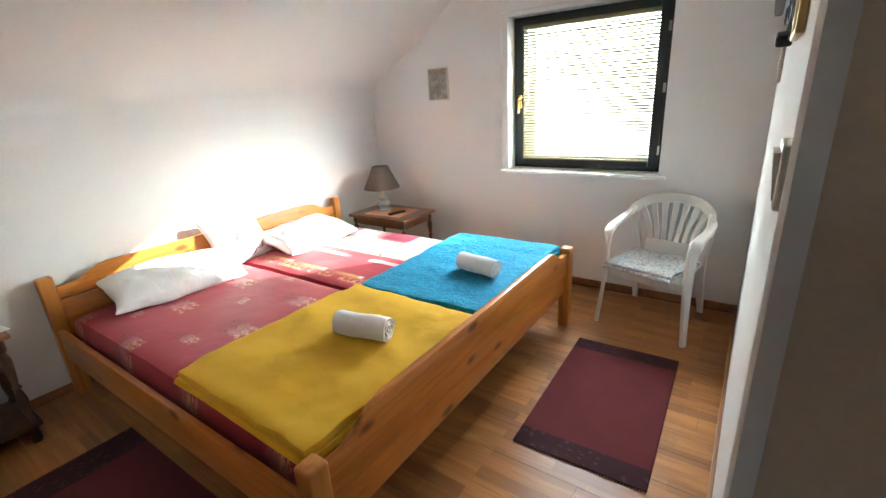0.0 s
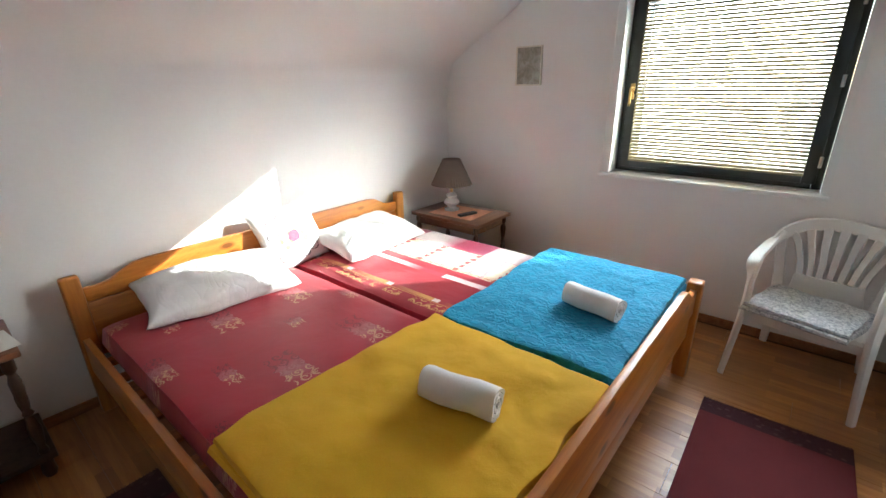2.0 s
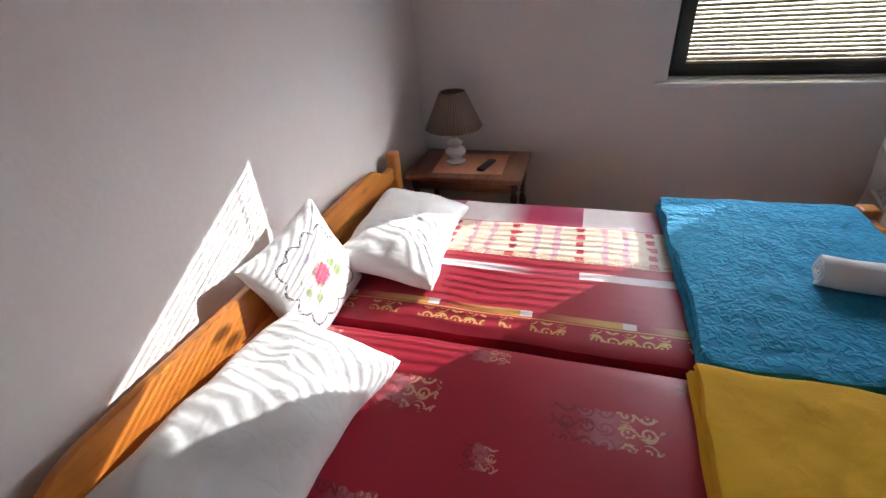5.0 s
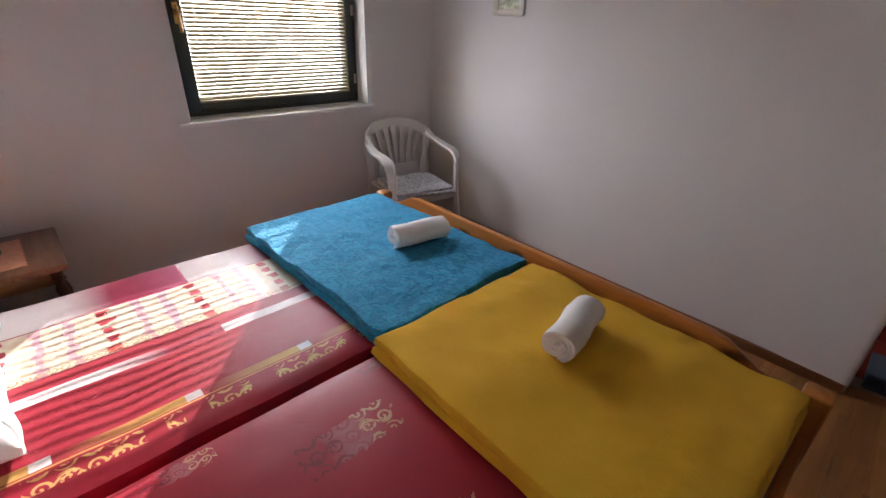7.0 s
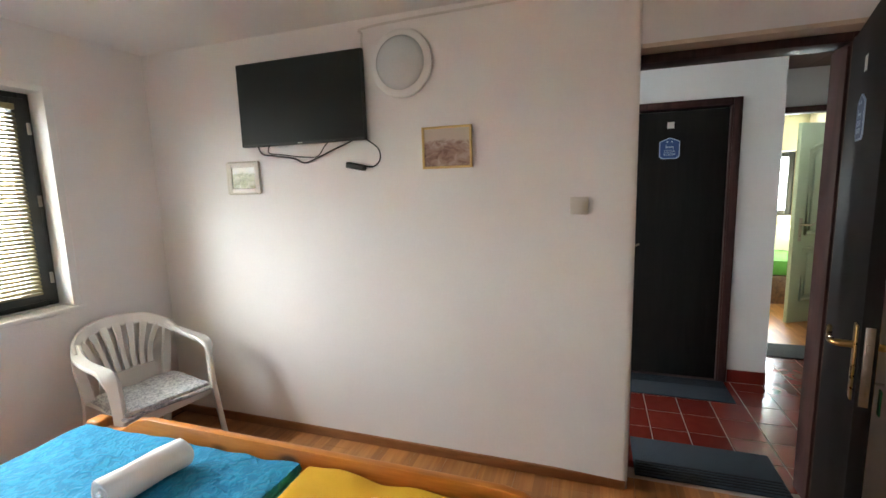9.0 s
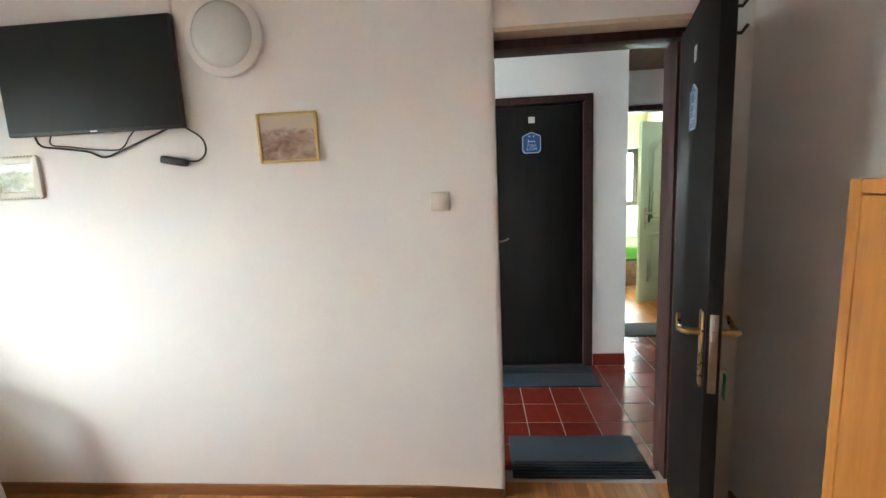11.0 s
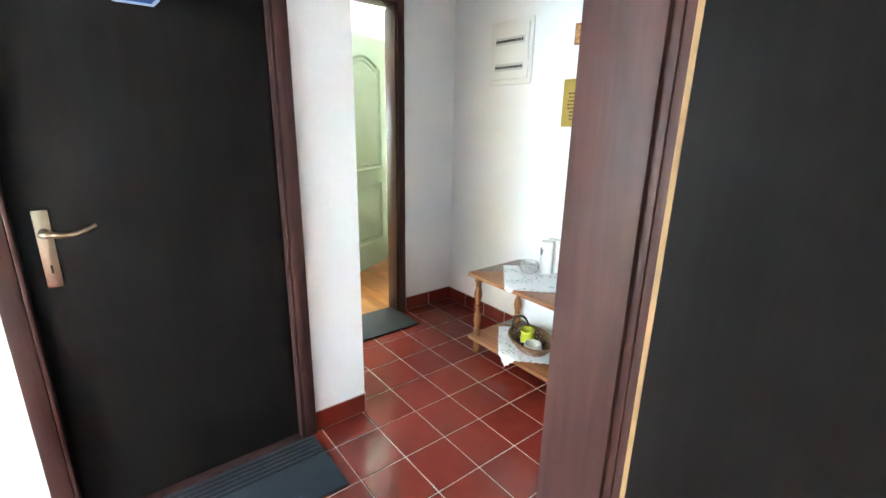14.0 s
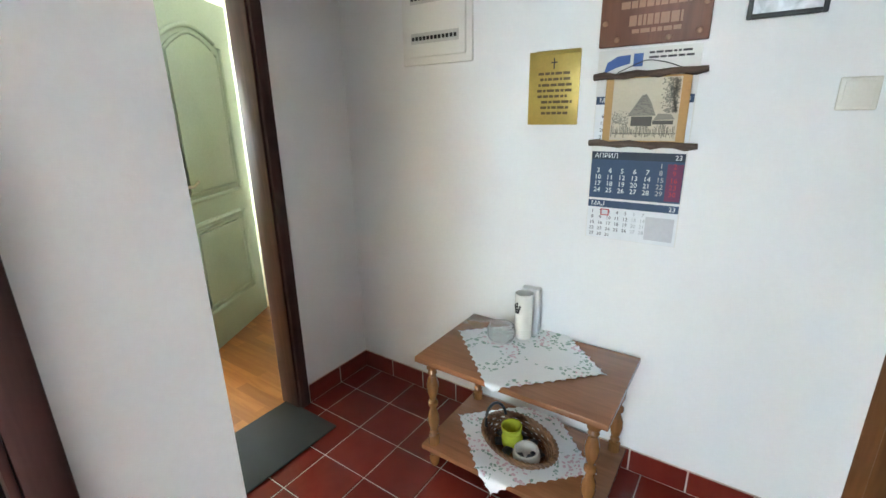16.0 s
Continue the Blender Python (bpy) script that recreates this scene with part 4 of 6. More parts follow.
def bed():
    b_ = thing("double_bed", "pine double bed with plank headboard and footboard", "bed", pose(-2.02, -1.76, 0))
    y0, y1 = -1.085, 1.085
    hx, fx = -1.11, 1.035
    for y in (y0, y1):
        s = 1 if y > 0 else -1
        ya, yb = sorted((y, y - s * 0.075))
        hp = box(hx - 0.02, hx + 0.035, ya, yb, 0, 0.725, 0.012, seg=3)
        part("head_post", hp, M_PINE_Z, b_)
        fp = box(fx - 0.02, fx + 0.05, ya, yb, 0, 0.56, 0.01, seg=3)
        part("foot_post", fp, M_PINE_Z, b_)
    part("headboard_plank", shaped_board(y0 + 0.076, y1 - 0.076, 0.585, 0.725, 0.655, hx - 0.01, hx + 0.02), M_PINE_Y, b_)
    part("headboard_plank", box(hx - 0.012, hx + 0.014, y0 + 0.076, y1 - 0.076, 0.30, 0.579, 0.005), M_PINE_Y, b_)
    part("footboard_plank", shaped_board(y0 + 0.076, y1 - 0.076, 0.385, 0.605, 0.525, fx, fx + 0.032), M_PINE_Y, b_)
    part("footboard_plank", box(fx - 0.006, fx + 0.022, y0 + 0.076, y1 - 0.076, 0.25, 0.38, 0.005), M_PINE_Y, b_)
    for y in (y0 + 0.012, y1 - 0.042):
        part("side_rail", box(hx + 0.036, fx - 0.021, y, y + 0.03, 0.24, 0.42, 0.005), M_PINE_X, b_)
    part("middle_rail", box(hx + 0.036, fx - 0.021, -0.02, 0.02, 0.2, 0.3, 0.004), M_PINE_X, b_)
    for i in range(11):
        x = hx + 0.1 + i * 0.19
        part("bed_slat", box(x, x + 0.07, y0 + 0.045, y1 - 0.045, 0.301, 0.318, 0.002), M_PINE_Y, b_)
    return b_


bed()
for mat, yc, lbl in ((M_SHEET_MOTIF, -2.275, "mattress in a red satin sheet with woven gold squares"), (M_SHEET_STRIPE, -1.25, "mattress in a red satin sheet with striped floral bands")):
    bm = pad(2.06, 1.0 if yc < -2 else 1.03, 0.182, 9, 50, 30, 0.006, 3.0, yc)
    mt = thing("mattress", lbl, "mattress", pose(-2.02, yc, 0.319), "mattresses on the bed")
    part("fitted_sheet", bm, mat, mt)
    part("core", box(-1.0, 1.0, -0.46, 0.46, 0.02, 0.12, 0.02), M_WHITECLOTH, mt)


def pillow(name, lbl, x, y, z, lx, ly, lz, m, cat="pillow", seed=1.0, group=""):
    bm = pad(lx, ly, lz, 2.6, 34, 34, 0.022, 5.0, seed, pinch=0.07, flat_under=False)
    ob = part(name, bm, M_WHITECLOTH, None, lbl, m)
    tagged(ob, category=cat, group=group)
    return ob


pillow("pillow", "plump white cotton pillow lying on the red sheet", 0, 0, 0, 0.42, 0.68, 0.15, pose(-2.865, -1.26, 0.51, 0, 11, 2), seed=2.0, group="pillows on the bed")
pillow("pillow", "plump white cotton pillow lying on the red sheet", 0, 0, 0, 0.42, 0.72, 0.15, pose(-2.885, -2.27, 0.51, 0, 11, -8), seed=5.0, group="pillows on the bed")


def cushion_mat():
    """White cushion cloth with an embroidered scalloped ring, a rose and leaves."""
    m, nt, b = shader("embroidered_cushion_cloth")
    sep = nd(nt, "SeparateXYZ", Vector=coords(nt))
    x, y = sep.outputs[0], sep.outputs[1]
    r = math_node(nt, "SQRT", math_node(nt, "ADD", math_node(nt, "MULTIPLY", x, x), math_node(nt, "MULTIPLY", y, y)))
    ang = math_node(nt, "ARCTAN2", y, x)
    sq = math_node(nt, "POWER", math_node(nt, "ADD", math_node(nt, "POWER", x, 4.0), math_node(nt, "POWER", y, 4.0)), 0.25)
    scal = math_node(nt, "MULTIPLY_ADD", math_node(nt, "ABSOLUTE", math_node(nt, "SINE", math_node(nt, "MULTIPLY", ang, 6.0))), 0.024, 0.122)
    dist = math_node(nt, "ABSOLUTE", math_node(nt, "SUBTRACT", sq, scal))
    dash = nd(nt, "TexNoise", Vector=coords(nt), Scale=190.0, Detail=0.0)
    ring = math_node(nt, "MULTIPLY", math_node(nt, "LESS_THAN", dist, 0.0042), math_node(nt, "GREATER_THAN", dash.outputs[0], 0.42))
    fl = nd(nt, "TexVoronoi", Vector=coords(nt), Scale=21.0)
    inside = math_node(nt, "LESS_THAN", r, 0.095)
    leaves = math_node(nt, "MULTIPLY", inside, math_node(nt, "LESS_THAN", fl.outputs["Distance"], 0.42))
    soft = nd(nt, "TexNoise", Vector=coords(nt), Scale=6.0, Detail=3.0)
    c = mix(nt, soft.outputs[0], (0.74, 0.74, 0.74), (0.84, 0.84, 0.83))
    c = mix(nt, ring, c, (0.12, 0.11, 0.13))
    leafcol = mix(nt, math_node(nt, "GREATER_THAN", fl.outputs["Color"], 0.55), (0.28, 0.42, 0.1), (0.5, 0.4, 0.6))
    c = mix(nt, math_node(nt, "MULTIPLY", leaves, 0.8), c, leafcol)
    rose = math_node(nt, "LESS_THAN", math_node(nt, "ADD", r, math_node(nt, "MULTIPLY", dash.outputs[0], 0.02)), 0.047)
    rc = mix(nt, dash.outputs[0], (0.45, 0.03, 0.1), (0.78, 0.25, 0.34))
    c = mix(nt, rose, c, rc)
    nt.links.new(c, b.inputs["Base Color"])
    b.inputs["Roughness"].default_value = 0.9
    fine = nd(nt, "TexNoise", Vector=coords(nt), Scale=260.0)
    bump(nt, b, fine.outputs[0], 0.25, 0.002)
    return m


cb = pad(0.40, 0.40, 0.11, 2.6, 34, 34, 0.012, 6.0, 7.0, pinch=0.08, flat_under=False)
tagged(part("cushion", cb, cushion_mat(), None, "small white cushion with an embroidered rose, propped on the headboard", pose(-3.035, -1.738, 0.65, 30.9, 70.6, 24.5) @ pose(0, 0, -0.045)), category="cushion")


def blanket(name, lbl, lx, ly, lz, m, mat, seed):
    bm = pad(lx, ly, lz * 0.56, 9, 60, 70, 0.004, 4.0, seed, edge=0.008)
    join(bm, pad(lx - 0.012, ly - 0.016, lz * 0.56, 9, 90, 100, 0.011, 4.5, seed + 3.3, edge=0.022, lift=lz * 0.45))
    tagged(part(name, bm, mat, None, lbl, m), category="blanket", group="folded blankets")


blanket("blanket", "folded turquoise fleece blanket with a raised pattern", 0.78, 1.09, 0.078, pose(-1.392, -1.255, 0.492, 0, 0, 1.0), M_BLUE, 3.0)
blanket("blanket", "folded mustard yellow fleece blanket", 0.82, 1.0, 0.08, pose(-1.408, -2.295, 0.492, 0, 0, -1.0), M_YELLOW, 9.0)


def towel(lbl, x, y, z, rz, length=0.27, r=0.062):
    """A rolled towel: a spiral of cloth seen at the ends."""
    t = bmesh.new()
    turns, n = 3.72, 104
    outer = []
    for i in range(n + 1):
        a = i / n * turns * 2 * math.pi
        rad = 0.006 + (r - 0.006) * (i / n) ** 0.9
        outer.append((rad * math.cos(a), r + rad * math.sin(a) * 0.92))
    rows = []
    for side in (-0.5, -0.46, -0.2, 0.0, 0.2, 0.46, 0.5):
        k = 0.965 if abs(side) == 0.5 else 1.0
        wob = 0.004 * math.sin(side * 9 + x * 5)
        rows.append([t.verts.new((side * length + 0.003 * math.sin(i * 0.6), p[0] * k + wob, r + (p[1] - r) * k)) for i, p in enumerate(outer)])
    for a, c in zip(rows, rows[1:]):
        for i in range(n):
            t.faces.new((a[i], a[i + 1], c[i + 1], c[i]))
    bmesh.ops.recalc_face_normals(t, faces=t.faces)
    t.normal_update()
    bmesh.ops.solidify(t, geom=t.faces, thickness=0.011)
    tagged(part("towel", t, M_TERRY, None, lbl, pose(x, y, z, 0, 0, rz)), category="towel", group="rolled towels")


towel("rolled white terry towel on the blue blanket", -1.25, -1.362, 0.562, -9, 0.26, 0.058)
towel("rolled white terry towel on the yellow blanket", -1.325, -2.212, 0.563, 12, 0.255, 0.06)


# ---- nightstands and lamps ----
def turned_leg(h, r=0.022):
    prof = [(0.8, 0), (0.85, 0.03), (0.55, 0.07), (0.75, 0.12), (1.0, 0.2), (1.05, 0.27), (0.75, 0.36), (0.5, 0.40), (0.9, 0.43), (0.5, 0.47), (0.7, 0.55), (0.95, 0.68), (1.0, 0.76), (0.6, 0.84), (1.0, 0.88), (1.0, 1.0)]
    return lathe([(r * a, h * f) for a, f in prof], n=14)


def nightstand(lbl, x0, x1, y0, y1, h, splay=0.02):
    n_ = thing("nightstand", lbl, "nightstand", pose((x0 + x1) / 2, (y0 + y1) / 2, 0), "nightstands beside the bed")
    a, c = (x1 - x0) / 2, (y1 - y0) / 2
    part("tabletop", box(-a, a, -c, c, h - 0.028, h, 0.006, seg=3), M_NSTOP, n_)
    part("apron", box(-a + 0.04, a - 0.04, -c + 0.035, c - 0.035, h - 0.095, h - 0.029, 0.004), M_WALNUT, n_)
    part("shelf", box(-a + 0.01, a - 0.01, -c + 0.01, c - 0.01, 0.09, 0.118, 0.005), M_DARKOAK, n_)
    for sx in (-1, 1):
        for sy in (-1, 1):
            l = turned_leg(h - 0.029 - 0.119)
            part("leg", l, M_DARKOAK, n_, at=pose(sx * (a - 0.045), sy * (c - 0.045), 0.1185))
            part("foot", lathe([(0.02, 0), (0.026, 0.02), (0.022, 0.06), (0.026, 0.0895)], n=12), M_DARKOAK, n_, at=pose(sx * (a - 0.05), sy * (c - 0.05), 0))
    return n_


def table_lamp(x, y, z):
    l = thing("table_lamp", "bedside lamp with a pleated brown shade and glass foot", "lamp", pose(x, y, z), "bedside lamps")
    part("base", lathe([(0.06, 0), (0.063, 0.012), (0.042, 0.02), (0.036, 0.035), (0.062, 0.055), (0.066, 0.07), (0.052, 0.09), (0.034, 0.1), (0.042, 0.112), (0.046, 0.125), (0.026, 0.14), (0.013, 0.15)], n=20), M_LAMPGLASS, l, "ribbed milky glass foot")
    part("stem", lathe([(0.012, 0.15), (0.01, 0.22), (0.016, 0.222), (0.016, 0.27), (0.004, 0.275)], n=12), M_BRASS, l)
    t = bmesh.new()
    n = 96
    r0, r1, z0, z1 = 0.165, 0.072, 0.215, 0.415
    rings = []
    for f in (0.0, 0.02, 0.35, 0.7, 0.98, 1.0):
        rr = r0 + (r1 - r0) * f
        rings.append([t.verts.new(((rr + (0.004 if k % 2 else -0.004) * (1 - 0.5 * f)) * math.cos(2 * math.pi * k / n), (rr + (0.004 if k % 2 else -0.004) * (1 - 0.5 * f)) * math.sin(2 * math.pi * k / n), z0 + (z1 - z0) * f)) for k in range(n)])
    for a, c in zip(rings, rings[1:]):
        for k in range(n):
            t.faces.new((a[k], a[(k + 1) % n], c[(k + 1) % n], c[k]))
    bmesh.ops.recalc_face_normals(t, faces=t.faces)
    t.normal_update()
    bmesh.ops.solidify(t, geom=t.faces, thickness=0.0025)
    part("shade", t, M_SHADE, l, "pleated brown fabric shade")
    part("shade_ring", tube([(r1 * math.cos(a), r1 * math.sin(a), z1) for a in [2 * math.pi * k / 24 for k in range(25)]], 0.003, 6), M_SHADE, l)
    part("spider", tube([(-r1, 0, z1 - 0.004), (0, 0, 0.275), (r1, 0, z1 - 0.004)], 0.0018, 6), M_BRASS, l)


nightstand("dark turned-leg nightstand with a brown top in the corner", -3.13, -2.45, -0.565, -0.10, 0.53)
nightstand("dark turned-leg nightstand with a lower shelf by the wall", -3.17, -2.78, -3.68, -3.05, 0.605)
table_lamp(-2.88, -0.335, 0.5345)
table_lamp(-2.975, -3.47, 0.6095)


def lace(name, lbl, lx, ly, m, mat, teeth=9, cat="doily"):
    """A thin cloth with a scalloped edge."""
    pts = []
    for (ax, ay), (bx, by) in zip([(-1, -1), (1, -1), (1, 1), (-1, 1)], [(1, -1), (1, 1), (-1, 1), (-1, -1)]):
        for i in range(teeth * 4):
            f = i / (teeth * 4)
            k = 1 - 0.03 * abs(math.sin(f * teeth * math.pi))
            x, y = ax + (bx - ax) * f, ay + (by - ay) * f
            pts.append((x * lx / 2 * (k if abs(x) == 1 or True else 1), y * ly / 2 * k))
    return tagged(part(name, prism(pts, "z", 0, 0.0025), mat, None, lbl, m), category=cat)


lace("doily", "peach lace doily under the lamp", 0.42, 0.32, pose(-2.78, -0.345, 0.5312, 0, 0, 2), M_PEACH)
lace("doily", "peach lace doily on the nightstand", 0.3, 0.4, pose(-2.975, -3.42, 0.6062, 0, 0, 0), M_PEACH)
rc = thing("remote_control", "black television remote control on the doily", "remote control", pose(-2.68, -0.385, 0.5342, 0, 0, 75))
part("body", box(-0.085, 0.085, -0.023, 0.023, 0, 0.018, 0.006, seg=3), M_BLACKPL, rc)
for i in range(5):
    for j in range(3):
        part("button", box(-0.06 + i * 0.025, -0.048 + i * 0.025, -0.016 + j * 0.012, -0.008 + j * 0.012, 0.018, 0.0195, 0.001), M_BLACK, rc)
tagged(part("paper_sheet", pad(0.21, 0.28, 0.003, 12, 12, 12, 0.0), M_PAPER, None, "white sheet of paper in a clear sleeve", pose(-2.9, -3.19, 0.6092, 0, 0, 8)), category="paper")
tagged(part("saucer", lathe([(0.02, 0), (0.03, 0.004), (0.055, 0.016), (0.053, 0.018), (0.028, 0.007), (0.005, 0.006)], n=24), M_CRYSTAL, None, "small clear glass saucer", pose(-3.08, -3.29, 0.6092)), category="saucer")
tagged(part("cup", lathe([(0.03, 0), (0.035, 0.02), (0.04, 0.09), (0.037, 0.09), (0.03, 0.01)], n=20), M_BLACKPL, None, "dark cup on the nightstand's lower shelf", pose(-2.9, -3.42, 0.118)), category="cup")


# ---- rugs ----
def rug(x, y, w, l, rz, lbl):
    r_ = bmesh.new()
    box(-w / 2, w / 2, -l / 2, l / 2, 0, 0.007, 0.002, bm=r_)
    ob = part("rug", r_, M_RUG, None, lbl, pose(x, y, 0.001, 0, 0, rz))
    tagged(ob, category="rug", group="bedside rugs")
    fr = bmesh.new()
    for s in (-1, 1):
        for i in range(46):
            fx = -w / 2 + (i + 0.5) * w / 46
            tube([(fx, s * l / 2, 0.004), (fx + random.uniform(-0.004, 0.004), s * (l / 2 + 0.012), 0.002)], 0.0018, 4, bm=fr)
    tagged(part("fringe", fr, M_RUG, ob), kind="stuff")


rug(-0.515, -1.36, 0.575, 1.03, 1.5, "dark red woven rug with a patterned border on the floor")
rug(-1.92, -3.09, 0.575, 1.16, 90, "dark red woven rug with a patterned border beside the bed")


# ---- plastic chair ----
def ribbon(points, widths, ways, thick):
    """A moulded band: a rounded flat section swept along the points; ways give the direction of its width."""
    t = bmesh.new()
    p = [Vector(v) for v in points]
    n = len(p)
    section = [(1, 0.35), (0.82, 1), (-0.82, 1), (-1, 0.35), (-1, -0.35), (-0.82, -1), (0.82, -1), (1, -0.35)]
    rings = []
    for i in range(n):
        tan = (p[min(i + 1, n - 1)] - p[max(i - 1, 0)]).normalized()
        f = i / (n - 1) * (len(ways) - 1)
        k = min(int(f), len(ways) - 2)
        side = Vector(ways[k]).lerp(Vector(ways[k + 1]), f - k)
        side = (side - tan * side.dot(tan)).normalized()
        up = tan.cross(side)
        g = i / (n - 1) * (len(widths) - 1)
        h = min(int(g), len(widths) - 2)
        w = widths[h] + (widths[h + 1] - widths[h]) * (g - h)
        rings.append([t.verts.new(p[i] + side * (a * w / 2) + up * (b * thick / 2)) for a, b in section])
    for a, b in zip(rings, rings[1:]):
        for k in range(8):
            t.faces.new((a[k], a[(k + 1) % 8], b[(k + 1) % 8], b[k]))
    t.faces.new(rings[0][::-1])
    t.faces.new(rings[-1])
    bmesh.ops.recalc_face_normals(t, faces=t.faces)
    return t


def chair():
    c = thing("plastic_chair", "white moulded plastic garden armchair", "chair", pose(-0.48, -0.352, 0, 0, 0, -9.5))
    part("seat", pad(0.45, 0.43, 0.035, 6, 20, 20, 0.0), M_CHAIR, c, at=pose(0, -0.01, 0.37))
    part("seat_apron", ribbon(curve_points([(-0.235, -0.2, 0.365), (-0.12, -0.225, 0.365), (0.12, -0.225, 0.365), (0.235, -0.2, 0.365)], 4), [0.07, 0.05, 0.05, 0.07], [(0, 0, 1), (0, 0, 1)], 0.012), M_CHAIR, c)
    for s in (-1, 1):
        f = curve_points([(s * 0.277, -0.255, 0.0), (s * 0.262, -0.235, 0.2), (s * 0.25, -0.212, 0.41), (s * 0.252, -0.2, 0.55), (s * 0.26, -0.18, 0.62), (s * 0.268, -0.12, 0.65), (s * 0.272, 0.0, 0.66), (s * 0.265, 0.1, 0.68), (s * 0.238, 0.18, 0.715)], 5)
        part("front_leg_and_arm", ribbon(f, [0.036, 0.052, 0.07, 0.078, 0.074, 0.062, 0.058, 0.056, 0.05], [(s * 0.35, 0.9, 0), (s * 0.35, 0.9, 0), (s * 0.35, 0.9, 0), (s * 0.4, 0.9, 0), (s * 0.8, 0.6, 0), (s, 0.15, 0), (s, 0, 0), (s * 0.9, 0, -0.2), (s * 0.5, 0, -0.8)], 0.026), M_CHAIR, c)
        r = curve_points([(s * 0.225, 0.285, 0.0), (s * 0.215, 0.24, 0.2), (s * 0.21, 0.205, 0.4), (s * 0.235, 0.2, 0.6), (s * 0.24, 0.19, 0.71)], 5)
        part("back_leg", ribbon(r, [0.036, 0.055, 0.06, 0.05, 0.04], [(1, 0, 0), (1, 0, 0)], 0.026), M_CHAIR, c)
    rail = curve_points([(-0.255, 0.125, 0.685), (-0.235, 0.19, 0.722), (-0.15, 0.256, 0.77), (0, 0.283, 0.785), (0.15, 0.256, 0.77), (0.235, 0.19, 0.722), (0.255, 0.125, 0.685)], 7)
    part("top_rail", ribbon(rail, [0.045, 0.062, 0.07, 0.072, 0.07, 0.062, 0.045], [(-0.5, 0.1, 0.8), (0, 0.15, 1), (0, 0.15, 1), (0.5, 0.1, 0.8)], 0.02), M_CHAIR, c)
    for i in range(7):
        u = (i - 3) / 3
        st = curve_points([(u * 0.128, 0.196, 0.47), (u * 0.145, 0.225, 0.57), (u * 0.185, 0.25 - 0.03 * u * u, 0.69), (u * 0.21, 0.275 - 0.065 * u * u, 0.77 - 0.05 * u * u)], 5)
        part("back_slat", ribbon(st, [0.031, 0.03, 0.034, 0.044], [(1, -0.3 * u, 0), (1, -0.3 * u, 0)], 0.012), M_CHAIR, c)
    part("lower_back", prism([(-0.16, 0.38), (0.16, 0.38), (0.15, 0.505), (-0.15, 0.505)], "y", 0.189, 0.204, 0.004), M_CHAIR, c)
    return c


chair()


def seat_cloth_mat():
    m, nt, b = shader("grey_patterned_cloth")
    n = nd(nt, "TexNoise", Vector=coords(nt), Scale=60.0, Detail=3.0, Distortion=1.2)
    r = nd(nt, "ValToRGB", Fac=n.outputs[0])
    e = r.color_ramp.elements
    e[0].position, e[0].color = 0.36, (0.3, 0.32, 0.36, 1)
    e[1].position, e[1].color = 0.6, (0.66, 0.67, 0.68, 1)
    nt.links.new(r.outputs[0], b.inputs["Base Color"])
    b.inputs["Roughness"].default_value = 0.95
    bump(nt, b, n.outputs[0], 0.4, 0.004)
    return m


M_SEATCLOTH = seat_cloth_mat()
cloth = pad(0.45, 0.42, 0.02, 10, 36, 36, 0.007, 9.0, 4.0, edge=0.022)
join(cloth, pad(0.42, 0.38, 0.022, 10, 36, 36, 0.009, 9.0, 6.5, edge=0.028, lift=0.017))
tagged(part("seat_cloth", cloth, M_SEATCLOTH, None, "folded grey patterned cloth lying on the chair seat", pose(-0.512, -0.43, 0.4055, 0, 0, -14)), category="seat cloth")

# ---- things on the partition wall ----
tv = thing("television", "black flat television mounted on the wall", "television", pose(0, -1.19, 2.003, 0, 0, 0))
part("housing", box(-0.062, -0.032, -0.405, 0.405, -0.23, 0.23, 0.006, seg=3), M_BLACKPL, tv)
part("screen", box(-0.0645, -0.061, -0.398, 0.398, -0.217, 0.223, 0.001), M_SCREEN, tv)
part("rear_cover", box(-0.032, -0.012, -0.25, 0.25, -0.18, 0.12, 0.008), M_BLACKPL, tv)
part("wall_bracket", box(-0.012, -0.001, -0.12, 0.12, -0.1, 0.1, 0.002), M_STEEL, tv)
part("maker_mark", box(-0.0655, -0.0635, -0.015, 0.015, -0.2265, -0.2205), M_STEEL, tv, "small grey mark")
cab = thing("television_cable", "loose black cables hanging below the television", "cable")
for pts, rr in (([(-0.02, -0.86, 1.79), (-0.02, -0.89, 1.735), (-0.012, -0.97, 1.72), (-0.012, -1.1, 1.70), (-0.012, -1.175, 1.672), (-0.012, -1.27, 1.70), (-0.012, -1.38, 1.74), (-0.02, -1.46, 1.765), (-0.02, -1.52, 1.79)], 0.0045),
                ([(-0.02, -0.95, 1.79), (-0.012, -0.93, 1.74), (-0.012, -1.02, 1.725), (-0.012, -1.16, 1.705), (-0.012, -1.26, 1.705), (-0.02, -1.32, 1.76), (-0.02, -1.36, 1.79)], 0.003),
                ([(-0.02, -1.56, 1.79), (-0.012, -1.64, 1.73), (-0.012, -1.65, 1.67), (-0.012, -1.61, 1.635), (-0.012, -1.54, 1.64)], 0.004)):
    part("cable", tube(curve_points(pts, 6), rr, 7), M_BLACK, cab)
pl = box(-0.045, -0.002, -0.065, 0.045, -0.016, 0.016, 0.008, seg=3)
tagged(part("power_adapter", pl, M_BLACKPL, None, "small black power plug hanging on its cable", pose(0, -1.5, 1.64, 12, 0, 0)), category="plug")
ct = thing("surface_cable", "white cable clipped along the wall up to the ceiling", "cable")
